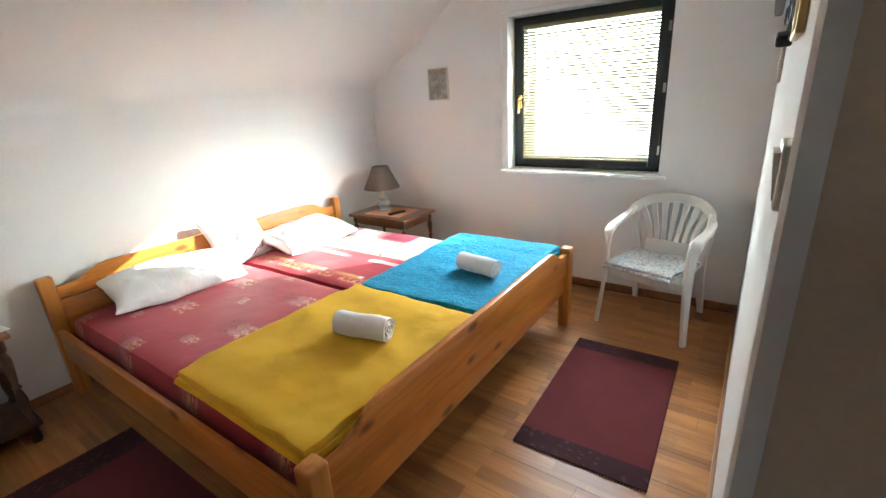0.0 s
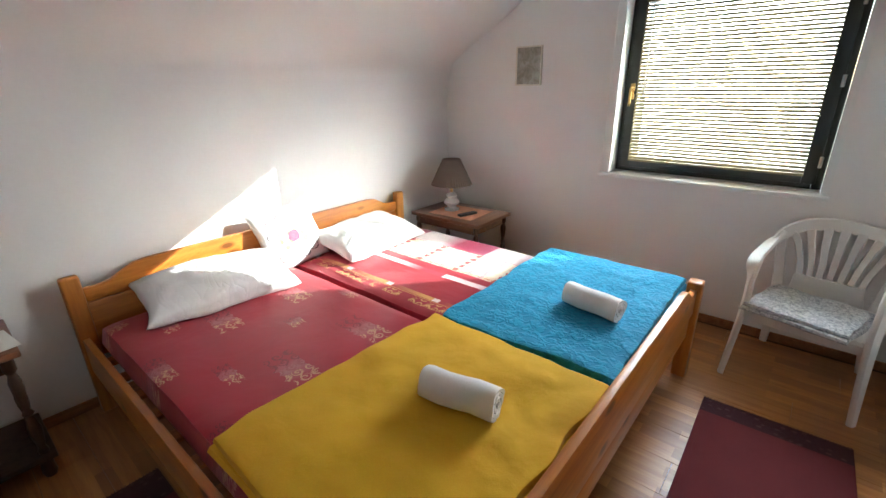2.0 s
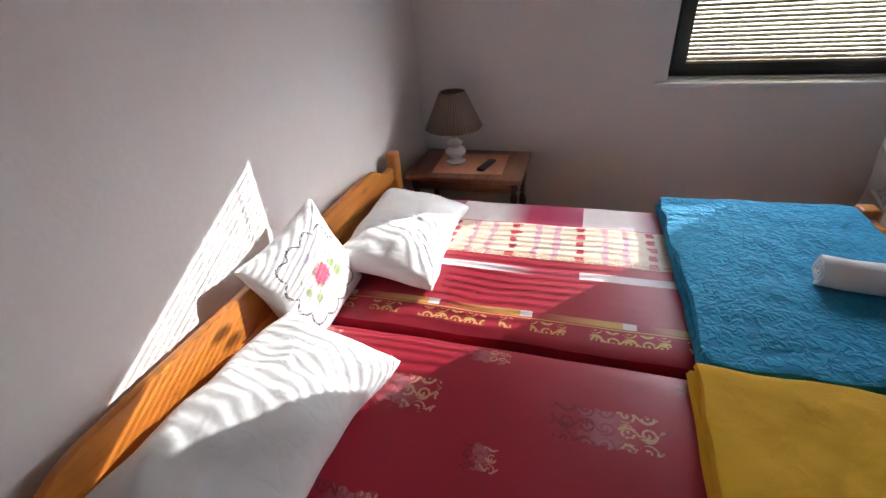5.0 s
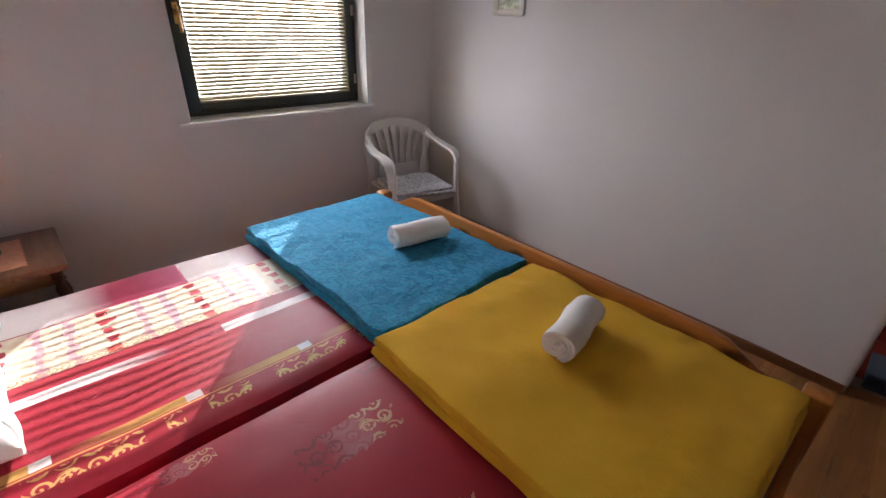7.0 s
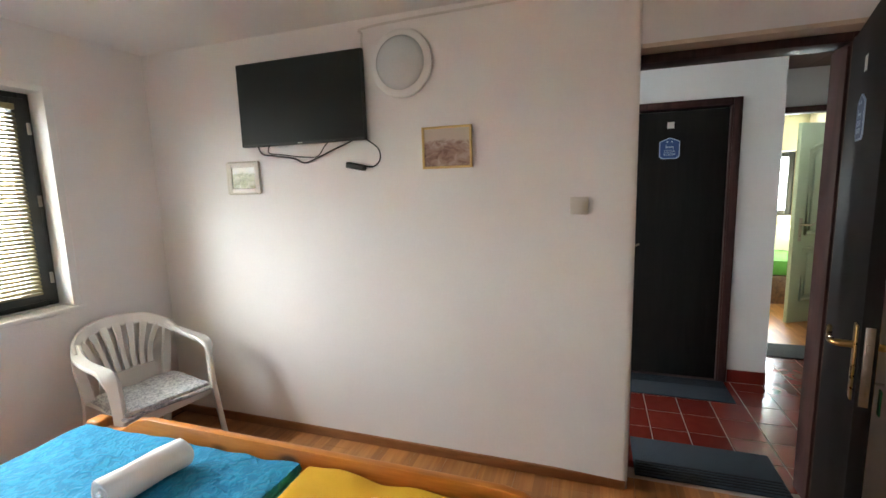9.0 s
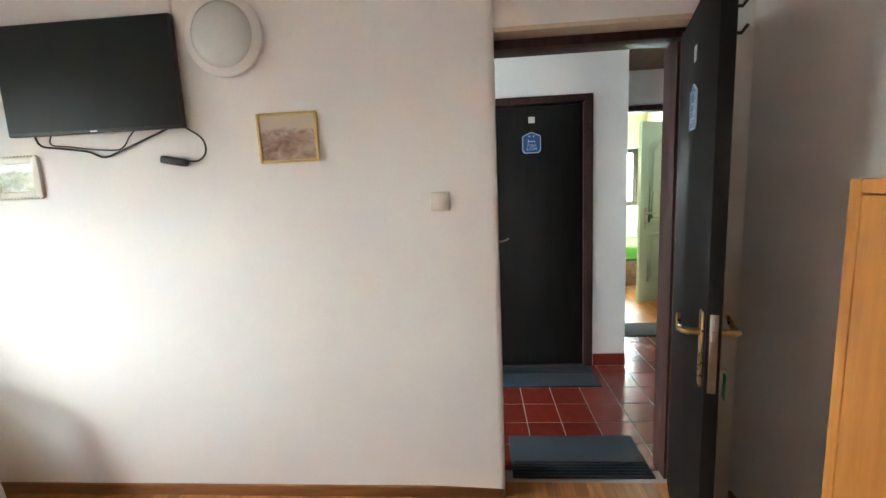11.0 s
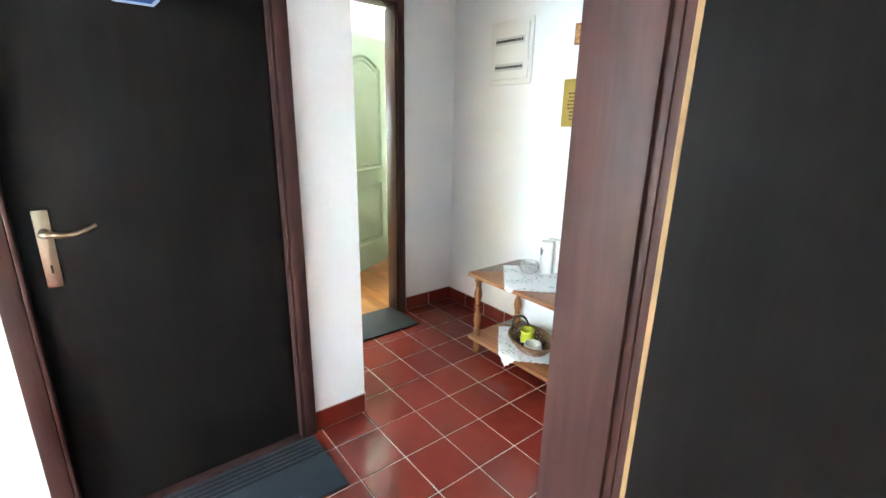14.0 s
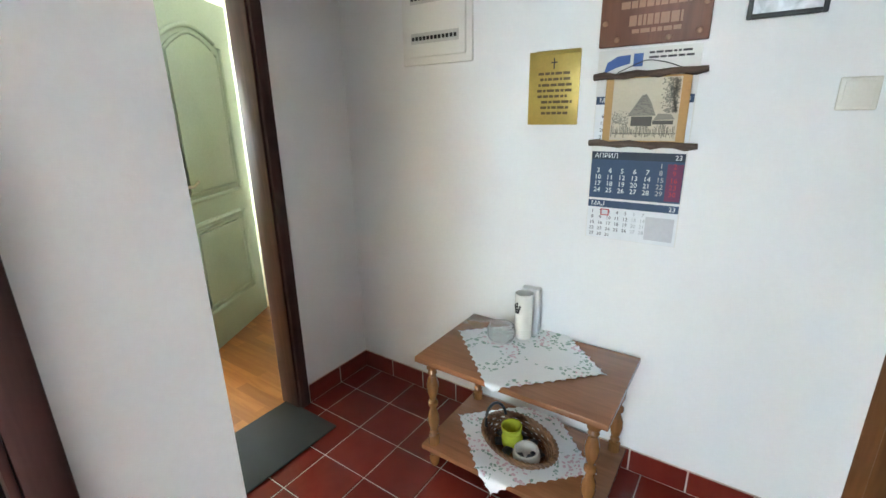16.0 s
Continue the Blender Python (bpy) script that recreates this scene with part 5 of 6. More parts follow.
part("cable", tube(curve_points([(-0.006, -1.57, 2.225), (-0.006, -1.575, 2.31), (-0.006, -1.62, 2.345), (-0.006, -2.3, 2.36), (-0.006, -3.6, 2.375)], 8), 0.006, 8), M_WIRE, ct)

wl = thing("wall_lamp", "round white wall lamp with a frosted glass dome", "lamp", pose(-0.001, -1.80, 2.14, 0, -90, 0))
part("rim", lathe([(0.16, 0.0), (0.168, 0.012), (0.166, 0.03), (0.15, 0.042), (0.132, 0.044), (0.13, 0.03)], n=40), M_WHITEPL, wl, "white plastic rim")
part("dome", lathe([(0.133, 0.034), (0.128, 0.05), (0.108, 0.068), (0.075, 0.082), (0.035, 0.089), (0.002, 0.09)], n=40), M_FROST, wl, "frosted glass dome")


def framed(name, lbl, at, w, h, fw, depth, frame_mat, art, mount=0.0, teeth=0, glass=True):
    """A framed picture that faces -y, its origin at the middle of its back."""
    p = thing(name, lbl, "picture", at, "small framed pictures")
    f = bmesh.new()
    for s in (-1, 1):
        a, c = sorted((s * w / 2, s * (w / 2 - fw)))
        box(a, c, -depth, 0, -h / 2, h / 2, 0.002, bm=f)
        a, c = sorted((s * h / 2, s * (h / 2 - fw)))
        box(-w / 2 + fw, w / 2 - fw, -depth, 0, a, c, 0.002, bm=f)
    if teeth:
        for i in range(teeth):
            for s in (-1, 1):
                u = -w / 2 + (i + 0.5) * w / teeth
                v = -h / 2 + (i + 0.5) * h / teeth
                box(u - w / teeth * 0.32, u + w / teeth * 0.32, -depth - 0.002, -0.001, s * h / 2 - 0.006, s * h / 2 + 0.006, 0.001, bm=f)
                box(s * w / 2 - 0.006, s * w / 2 + 0.006, -depth - 0.002, -0.001, v - h / teeth * 0.32, v + h / teeth * 0.32, 0.001, bm=f)
    part("picture_frame", f, frame_mat, p)
    part("image", box(-w / 2 + fw, w / 2 - fw, -depth * 0.55, -0.001, -h / 2 + fw, h / 2 - fw), art, p)
    return p


A_AUTUMN = art_mat("autumn_landscape", [(0.2, 0.12, 0.09), (0.36, 0.25, 0.2), (0.5, 0.4, 0.33), (0.6, 0.52, 0.42)], 5, 0.78)
A_GREEN = art_mat("meadow_landscape", [(0.12, 0.14, 0.04), (0.3, 0.32, 0.14), (0.5, 0.5, 0.3), (0.66, 0.66, 0.52)], 5, 0.85)
A_GREY = art_mat("grey_still_life", [(0.2, 0.19, 0.15), (0.3, 0.29, 0.24), (0.42, 0.41, 0.36), (0.42, 0.42, 0.38)], 5)
framed("picture", "small brown landscape painting in a thin gilt frame", pose(-0.001, -2.027, 1.713, 0, 0, -90), 0.265, 0.21, 0.012, 0.016, M_GOLDFRAME, A_AUTUMN)
framed("picture", "small green landscape in a white scalloped frame", pose(-0.001, -0.728, 1.6, 0, 0, -90), 0.235, 0.185, 0.03, 0.014, M_WHITEFRAME, A_GREEN, teeth=14)
framed("picture", "faded grey still life in a thin pale frame", pose(-2.405, -0.001, 1.629, 0, 0, 0), 0.215, 0.27, 0.01, 0.014, M_WHITEFRAME, A_GREY)


def rocker_switch(name, lbl, at, double=False):
    s = thing(name, lbl, "switch", at)
    part("plate", box(-0.041, 0.041, -0.013, 0, -0.041, 0.041, 0.004, seg=3), M_SWITCH, s)
    if double:
        for k in (-1, 1):
            part("rocker", box(min(0, k * 0.03) + 0.0005, max(0, k * 0.03) - 0.0005, -0.018, -0.012, -0.03, 0.03, 0.002), M_SWITCH, s)
    else:
        part("rocker", prism([(-0.021, 0.03), (-0.012, 0.03), (-0.012, -0.03), (-0.0145, -0.03)], "x", -0.03, 0.03, 0.001), M_SWITCH, s)


rocker_switch("light_switch", "white plastic rocker light switch on the wall", pose(-0.0095, -2.674, 1.41, 0, 0, -90))
rocker_switch("light_switch", "white plastic rocker light switch on the corridor wall", pose(0.503, CY + 0.0005, 1.415, 0, 0, 180))
wv_ = thing("junction_cover", "small white blanking plate on the wall", "wall plate", pose(-0.0005, -2.05, 2.13, 0, 0, -90))
part("plate", box(-0.03, 0.03, -0.004, 0, -0.012, 0.012, 0.001), M_WALL, wv_)

# ---- wardrobe ----
wr = thing("cabinet", "narrow orange beech cabinet against the wall", "cabinet", pose(-1.325, -3.675, 0))
part("side_panel", box(0.18, 0.203, -0.245, 0.22, 0, 1.47, 0.002), M_BEECH, wr)
part("side_panel", box(-0.203, -0.18, -0.245, 0.22, 0, 1.47, 0.002), M_BEECH, wr)
part("top_panel", box(-0.1795, 0.1795, -0.245, 0.22, 1.447, 1.47, 0.002), M_BEECH, wr)
part("plinth", box(-0.1795, 0.1795, -0.245, 0.195, 0, 0.08, 0.002), M_BEECH, wr)
part("back_panel", box(-0.1795, 0.1795, -0.24, -0.23, 0.081, 1.446), M_BEECH, wr)
wd = part("cabinet_door", box(-0.1785, 0.1785, 0.201, 0.219, 0.083, 1.444, 0.002), M_BEECH, wr)
part("handle", tube([(-0.14, 0.219, 0.75), (-0.14, 0.245, 0.76), (-0.14, 0.245, 0.84), (-0.14, 0.219, 0.85)], 0.005), M_STEEL, wd)


# ---- corridor things ----
def ribbed_mat(name, lbl, x0, x1, y0, y1, mat, rib_mat, ribs=True):
    m = thing(name, lbl, "doormat", pose((x0 + x1) / 2, (y0 + y1) / 2, 0.001), "doormats")
    w, l = (x1 - x0) / 2, (y1 - y0) / 2
    part("carpet", box(-w, w, -l, l, 0, 0.009, 0.003), mat, m)
    if ribs:
        for i in range(5):
            x = ribs * (w - 0.025 - i * 0.024)
            part("rib", box(x - 0.006, x + 0.006, -l + 0.01, l - 0.01, 0.009, 0.0125, 0.0015), rib_mat, m)


ribbed_mat("doormat", "blue-grey ribbed doormat before the closed door", 1.11, 1.455, -3.67, -2.935, M_MAT, M_MATDARK, 1)
ribbed_mat("doormat", "blue-grey ribbed doormat at the bedroom doorway", 0.125, 0.49, -3.66, -2.965, M_MAT, M_MATDARK, -1)
ribbed_mat("doormat", "black rubber doormat before the open doorway", 2.105, 2.46, -4.70, -4.04, M_GREYMAT, M_GREYMAT, 0)


def beaded_leg(h, r):
    """A turned leg: square-ish ends, two long bulbs and a ring between them."""
    prof = [(1.0, 0), (1.0, 0.09), (0.62, 0.11), (0.85, 0.14), (0.62, 0.17), (0.8, 0.2), (1.08, 0.28), (1.0, 0.36), (0.6, 0.43), (0.5, 0.46), (0.9, 0.48), (0.95, 0.5), (0.9, 0.52), (0.5, 0.54), (0.6, 0.57), (1.0, 0.64), (1.08, 0.72), (0.8, 0.8), (0.62, 0.83), (0.85, 0.86), (0.62, 0.89), (1.0, 0.91), (1.0, 1.0)]
    return lathe([(r * a, h * f) for a, f in prof], n=16)


def hall_table():
    t = thing("side_table", "brown wooden two-tier side table with turned legs", "table", pose(1.285, -4.942, 0))
    a, c = 0.357, 0.222
    part("tabletop", box(-a, a, -c, c, 0.487, 0.51, 0.004, seg=2), M_TABLE, t)
    part("shelf", box(-a + 0.01, a - 0.01, -c + 0.01, c - 0.01, 0.085, 0.108, 0.004), M_TABLE, t)
    for sx in (-1, 1):
        for sy in (-1, 1):
            part("leg", beaded_leg(0.487 - 0.1085, 0.022), M_TABLELEG, t, at=pose(sx * (a - 0.05), sy * (c - 0.045), 0.1083))
            part("foot", lathe([(0.013, 0), (0.019, 0.012), (0.022, 0.04), (0.016, 0.055), (0.023, 0.07), (0.023, 0.0845)], n=14), M_TABLELEG, t, at=pose(sx * (a - 0.05), sy * (c - 0.045), 0))
        part("rail", box(sx * (a - 0.05) - 0.008, sx * (a - 0.05) + 0.008, -c + 0.07, c - 0.07, 0.457, 0.4865, 0.002), M_TABLELEG, t)


hall_table()


def lace_mat():
    m, nt, b = shader("embroidered_white_linen")
    co = coords(nt)
    bent = nd(nt, "TexNoise", Vector=co, Scale=14.0, Detail=1.0)
    warp = nt.nodes.new("ShaderNodeVectorMath")
    warp.operation = "MULTIPLY_ADD"
    nt.links.new(bent.outputs["Color"], warp.inputs[0])
    warp.inputs[1].default_value = (0.05, 0.05, 0.05)
    nt.links.new(co, warp.inputs[2])
    v = nd(nt, "TexVoronoi", Vector=warp.outputs[0], Scale=62.0)
    n = nd(nt, "TexNoise", Vector=co, Scale=8.0, Detail=0.0)
    spray = math_node(nt, "GREATER_THAN", n.outputs[0], 0.5)
    where = math_node(nt, "MULTIPLY", spray, math_node(nt, "LESS_THAN", v.outputs["Distance"], 0.4))
    petal = math_node(nt, "GREATER_THAN", n.outputs[0], 0.6)
    tint = mix(nt, math_node(nt, "GREATER_THAN", v.outputs["Color"], 0.6), (0.16, 0.3, 0.22), (0.3, 0.42, 0.36))
    tint = mix(nt, petal, tint, (0.66, 0.42, 0.48))
    fine = nd(nt, "TexNoise", Vector=co, Scale=220.0)
    c = mix(nt, fine.outputs[0], (0.8, 0.81, 0.82), (0.9, 0.9, 0.9))
    c = mix(nt, math_node(nt, "MULTIPLY", where, 0.8), c, tint)
    nt.links.new(c, b.inputs["Base Color"])
    b.inputs["Roughness"].default_value = 0.9
    bump(nt, b, fine.outputs[0], 0.08, 0.0006)
    return m


M_LACE = lace_mat()


def draped_cloth(lbl, cx, cy, z, half, rz, ylim, xlim=None):
    """A square cloth laid cornerwise; what passes the table's front edge hangs down."""
    t = bmesh.new()
    n = 48
    ca, sa = math.cos(radians(rz)), math.sin(radians(rz))
    grid = []
    for i in range(n + 1):
        row = []
        for j in range(n + 1):
            u, v = 2 * i / n - 1, 2 * j / n - 1
            if abs(u) == 1:
                u *= 1 - 0.05 * abs(math.sin(j / n * 11 * math.pi))
            if abs(v) == 1:
                v *= 1 - 0.05 * abs(math.sin(i / n * 11 * math.pi))
            x, y = cx + half * (u * ca - v * sa), cy + half * (u * sa + v * ca)
            zz = z + 0.0025 + 0.0015 * noise.noise(Vector((x * 9, y * 9, z)))
            over = y - ylim
            if over > 0:
                bend = min(over, 0.012)
                y = ylim + bend + 0.006 * math.sin(x * 40) * min(1, over * 12)
                zz -= max(0, over - 0.006)
            row.append((t.verts.new((x, y, zz)), t.verts.new((x, y - (0.0014 if over > 0.006 else 0.0), zz - 0.0016))))
        grid.append(row)
    for i in range(n):
        for j in range(n):
            for k in (0, 1):
                t.faces.new((grid[i][j][k], grid[i + 1][j][k], grid[i + 1][j + 1][k], grid[i][j + 1][k]))
    rim = [grid[i][0] for i in range(n)] + [grid[n][j] for j in range(n)] + [grid[i][n] for i in range(n, 0, -1)] + [grid[0][j] for j in range(n, 0, -1)]
    for a, c in zip(rim, rim[1:] + rim[:1]):
        t.faces.new((a[0], c[0], c[1], a[1]))
    tagged(part("tablecloth", t, M_LACE, None, lbl), category="cloth", group="embroidered cloths")


draped_cloth("white embroidered cloth laid cornerwise on the table", 1.305, -4.975, 0.5140, 0.215, 45, -4.72)
draped_cloth("white embroidered cloth on the table's lower shelf", 1.30, -4.955, 0.1115, 0.215, 44, -4.73)

vs = thing("vase", "tall white ceramic cylinder with a dark flower motif", "vase", pose(1.36, -5.075, 0.5145))
part("body", lathe([(0.034, 0), (0.036, 0.004), (0.036, 0.188), (0.034, 0.19), (0.031, 0.187), (0.031, 0.02)], n=28), M_CERAMIC, vs)
fl = bmesh.new()
for s, h in ((0, 0.05), (-1, 0.036), (1, 0.036)):
    for i in range(4):
        a = 1.2 + s * 0.13 * (1 + i * 0.55)
        lathe([(0.0, 0), (0.0055, 0.005), (0.0, 0.012)], 0.0365 * math.cos(a), 0.0365 * math.sin(a), 0.11 + i * h * 0.25, 8, bm=fl, cap=False)
part("flower_motif", fl, M_BLACKPL, vs)
bx = part("white_box", box(-0.036, 0.036, -0.018, 0.018, 0, 0.2, 0.003), M_WHITEPL, None, "slim white box standing behind the vase", pose(1.353, -5.128, 0.511, 0, 0, 4))
tagged(bx, category="box")
tagged(part("glass_bowl", lathe([(0.03, 0), (0.045, 0.004), (0.058, 0.03), (0.055, 0.055), (0.05, 0.066), (0.046, 0.066), (0.051, 0.052), (0.053, 0.03), (0.04, 0.009), (0.004, 0.008)], n=32), M_BOWLGLASS, None, "clear glass bowl on the white cloth", pose(1.42, -5.0, 0.5148)), category="bowl")

M_WICKER = wood("brown_wicker", (0.27, 0.14, 0.065), (0.12, 0.055, 0.026), axis="x", rough=0.55, scale=3)


TB = pose(1.285, -4.905, 0.119, -4, 0, -19)


def basket():
    b_ = thing("wicker_basket", "oval brown wicker basket with a low dark handle", "basket", TB)
    oval = 1.5
    turn = [2 * math.pi * i / 64 for i in range(65)]
    part("floor", prism([(0.075 * oval * math.cos(a), 0.075 * math.sin(a)) for a in turn[:-1]], "z", 0, 0.005), M_WICKER, b_)
    for k in range(6):
        r = 0.076 + 0.0055 * k
        z = 0.007 + 0.0085 * k
        ring = [(r * oval * math.cos(a), r * math.sin(a), z + 0.003 * math.sin(a * 16 + k * math.pi)) for a in turn]
        part("weave", tube(ring, 0.0055, 6), M_WICKER, b_)
    for i in range(22):
        a = 2 * math.pi * i / 22
        part("stake", tube([(0.075 * oval * math.cos(a), 0.075 * math.sin(a), 0.002), (0.107 * oval * math.cos(a), 0.107 * math.sin(a), 0.055)], 0.003, 5), M_WICKER, b_)
    for s in (0, 1):
        ring = [((0.108 + 0.004 * math.sin(a * 22 + s * math.pi)) * oval * math.cos(a), (0.108 + 0.004 * math.sin(a * 22 + s * math.pi)) * math.sin(a), 0.058 + 0.004 * math.cos(a * 22 + s * math.pi)) for a in [2 * math.pi * i / 176 for i in range(177)]]
        part("rim", tube(ring, 0.0065, 6), M_WICKER, b_)
    hd = [(0.125 + 0.012 * math.sin(a), -0.055 * math.cos(a), 0.06 + 0.075 * math.sin(a)) for a in [math.pi * i / 20 for i in range(21)]]
    part("handle", tube(hd, 0.006, 8), M_BLACKPL, b_, "dark wound handle")


basket()
part_pot = tagged(part("jug", lathe([(0.03, 0), (0.04, 0.01), (0.042, 0.04), (0.034, 0.066), (0.04, 0.074), (0.041, 0.092), (0.036, 0.092), (0.03, 0.07), (0.035, 0.02)], n=24), noisy("lime_glaze", (0.55, 0.6, 0.06), rough=0.15, scale=10), None, "small lime green glazed jug in the basket", TB @ pose(0.03, 0.005, 0.0065)), category="jug")
tagged(part("candle_holder", lathe([(0.034, 0), (0.05, 0.014), (0.052, 0.034), (0.046, 0.056), (0.04, 0.056), (0.044, 0.034), (0.034, 0.012)], n=24), M_CERAMIC, None, "small white ceramic pot in the basket", TB @ pose(-0.065, 0.025, 0.0065)), category="pot")
for i in range(9):
    a = i * 0.72
    st = pad(0.05, 0.035, 0.024, 2.5, 8, 8, 0.002, 20, i * 1.3, flat_under=False)
    tagged(part("pebble", st, noisy("dark_pebble", (0.06, 0.07, 0.075), rough=0.4) if i == 0 else bpy.data.materials["dark_pebble"], None, "smooth dark pebble in the basket", TB @ pose(0.085 * math.cos(a), 0.05 * math.sin(a), 0.007, 0, 0, i * 50)), category="pebble", group="pebbles in the basket")


def ink(name, c):
    return noisy(name, c, rough=0.6, scale=20, amount=0.08, bump_s=0.0)


I_NAVY, I_WHITE, I_RED, I_BLACK, I_GREY, I_BLUE = ink("ink_navy", (0.035, 0.07, 0.14)), ink("ink_white", (0.8, 0.82, 0.84)), ink("ink_red", (0.45, 0.03, 0.05)), ink("ink_black", (0.02, 0.02, 0.025)), ink("ink_grey", (0.45, 0.46, 0.48)), ink("ink_blue", (0.04, 0.1, 0.32))


def bars(parent, rows, x0, x1, z0, dz, h, y, mat, name="lettering", seed=1):
    """Lines of small bars for writing too small to read."""
    rnd = random.Random(seed)
    bm = bmesh.new()
    for k in range(rows):
        x = x0 + rnd.uniform(0, (x1 - x0) * 0.15)
        end = x1 - rnd.uniform(0, (x1 - x0) * 0.15)
        while x < end - 0.004:
            w = min(rnd.uniform(0.008, 0.028), end - x)
            box(x, x + w, y - 0.0006, y + 0.0004, z0 - k * dz - h / 2, z0 - k * dz + h / 2, bm=bm)
            x += w + 0.004
    return part(name, bm, mat, parent)


# wall calendar; local x runs to the viewer's right, the face looks along -y, origin on the wall
FACE = 180


def calendar():
    c = thing("wall_calendar", "three-month paper calendar open at spring", "calendar", pose(1.02, CY + 0.0005, 1.254, 0, 0, FACE))
    w = 0.15
    part("backing", box(-w, w, -0.002, 0, -0.312, 0.315, 0.0005), M_PAPER, c)
    part("blue_emblem", prism([(-0.13, 0.245), (-0.09, 0.262), (-0.05, 0.272), (-0.05, 0.298), (-0.09, 0.295), (-0.12, 0.278)], "y", -0.003, -0.0015), I_BLUE, c)
    part("blue_emblem", box(-0.04, -0.012, -0.003, -0.0015, 0.262, 0.3), I_BLUE, c)
    bars(c, 2, 0.0, 0.14, 0.3, 0.014, 0.006, -0.0024, I_BLACK, seed=3)
    for zt, title, first, last, off, face, ttl, num, weekend in ((0.175, "МАРТ", 1, 31, 2, I_WHITE, I_NAVY, I_BLACK, I_RED), (-0.005, "АПРИЛ", 1, 30, 5, I_NAVY, I_NAVY, I_WHITE, I_RED), (-0.172, "МАЈ", 1, 31, 0, I_WHITE, I_NAVY, I_BLACK, I_GREY)):
        hh = 0.16 if title != "МАЈ" else 0.138
        sheet = part("month_sheet", box(-w + 0.004, w - 0.004, -0.0034, -0.0015, zt - hh, zt), face, c, "printed month sheet")
        part("title_bar", box(-w + 0.004, w - 0.004, -0.0042, -0.003, zt - 0.026, zt - 0.001), ttl if title != "АПРИЛ" else ink("ink_slate", (0.02, 0.035, 0.06)), sheet)
        text_part("lettering", title, 0.022, I_WHITE, sheet, pose(-w + 0.014, -0.0046, zt - 0.014, 90))
        text_part("lettering", "23", 0.022, I_WHITE, sheet, pose(w - 0.012, -0.0046, zt - 0.014, 90), align="RIGHT")
        if title == "АПРИЛ":
            part("sunday_column", box(w - 0.052, w - 0.006, -0.004, -0.003, zt - hh + 0.006, zt - 0.034), ink("ink_plum", (0.16, 0.03, 0.09)), sheet)
        for day in range(first, last + 1):
            k = day - 1 + off
            x = -w + 0.03 + (k % 7) * 0.04 if title != "МАЈ" else -w + 0.022 + (k % 7) * 0.028
            z = zt - 0.042 - (k // 7) * (0.0225 if title != "МАЈ" else 0.0205)
            if k // 7 > 4 and title == "АПРИЛ":
                continue
            text_part("lettering", str(day), 0.023 if title == "АПРИЛ" else 0.017, (weekend if k % 7 == 6 else I_GREY) if k % 7 > 4 else num, sheet, pose(x, -0.0046, z, 90), align="CENTER")
        if title == "МАЈ":
            part("note_field", box(0.05, w - 0.012, -0.0042, -0.003, zt - 0.125, zt - 0.045), ink("ink_pale", (0.6, 0.6, 0.63)), sheet)
            fr = bmesh.new()
            for a, b_, d, e in ((-0.1, -0.072, -0.034, -0.031), (-0.1, -0.072, -0.054, -0.051), (-0.1, -0.097, -0.051, -0.034), (-0.075, -0.072, -0.051, -0.034)):
                box(a, b_, -0.0075, -0.0042, zt + d, zt + e, bm=fr)
            part("date_marker", fr, I_RED, sheet, "red date marker")


calendar()


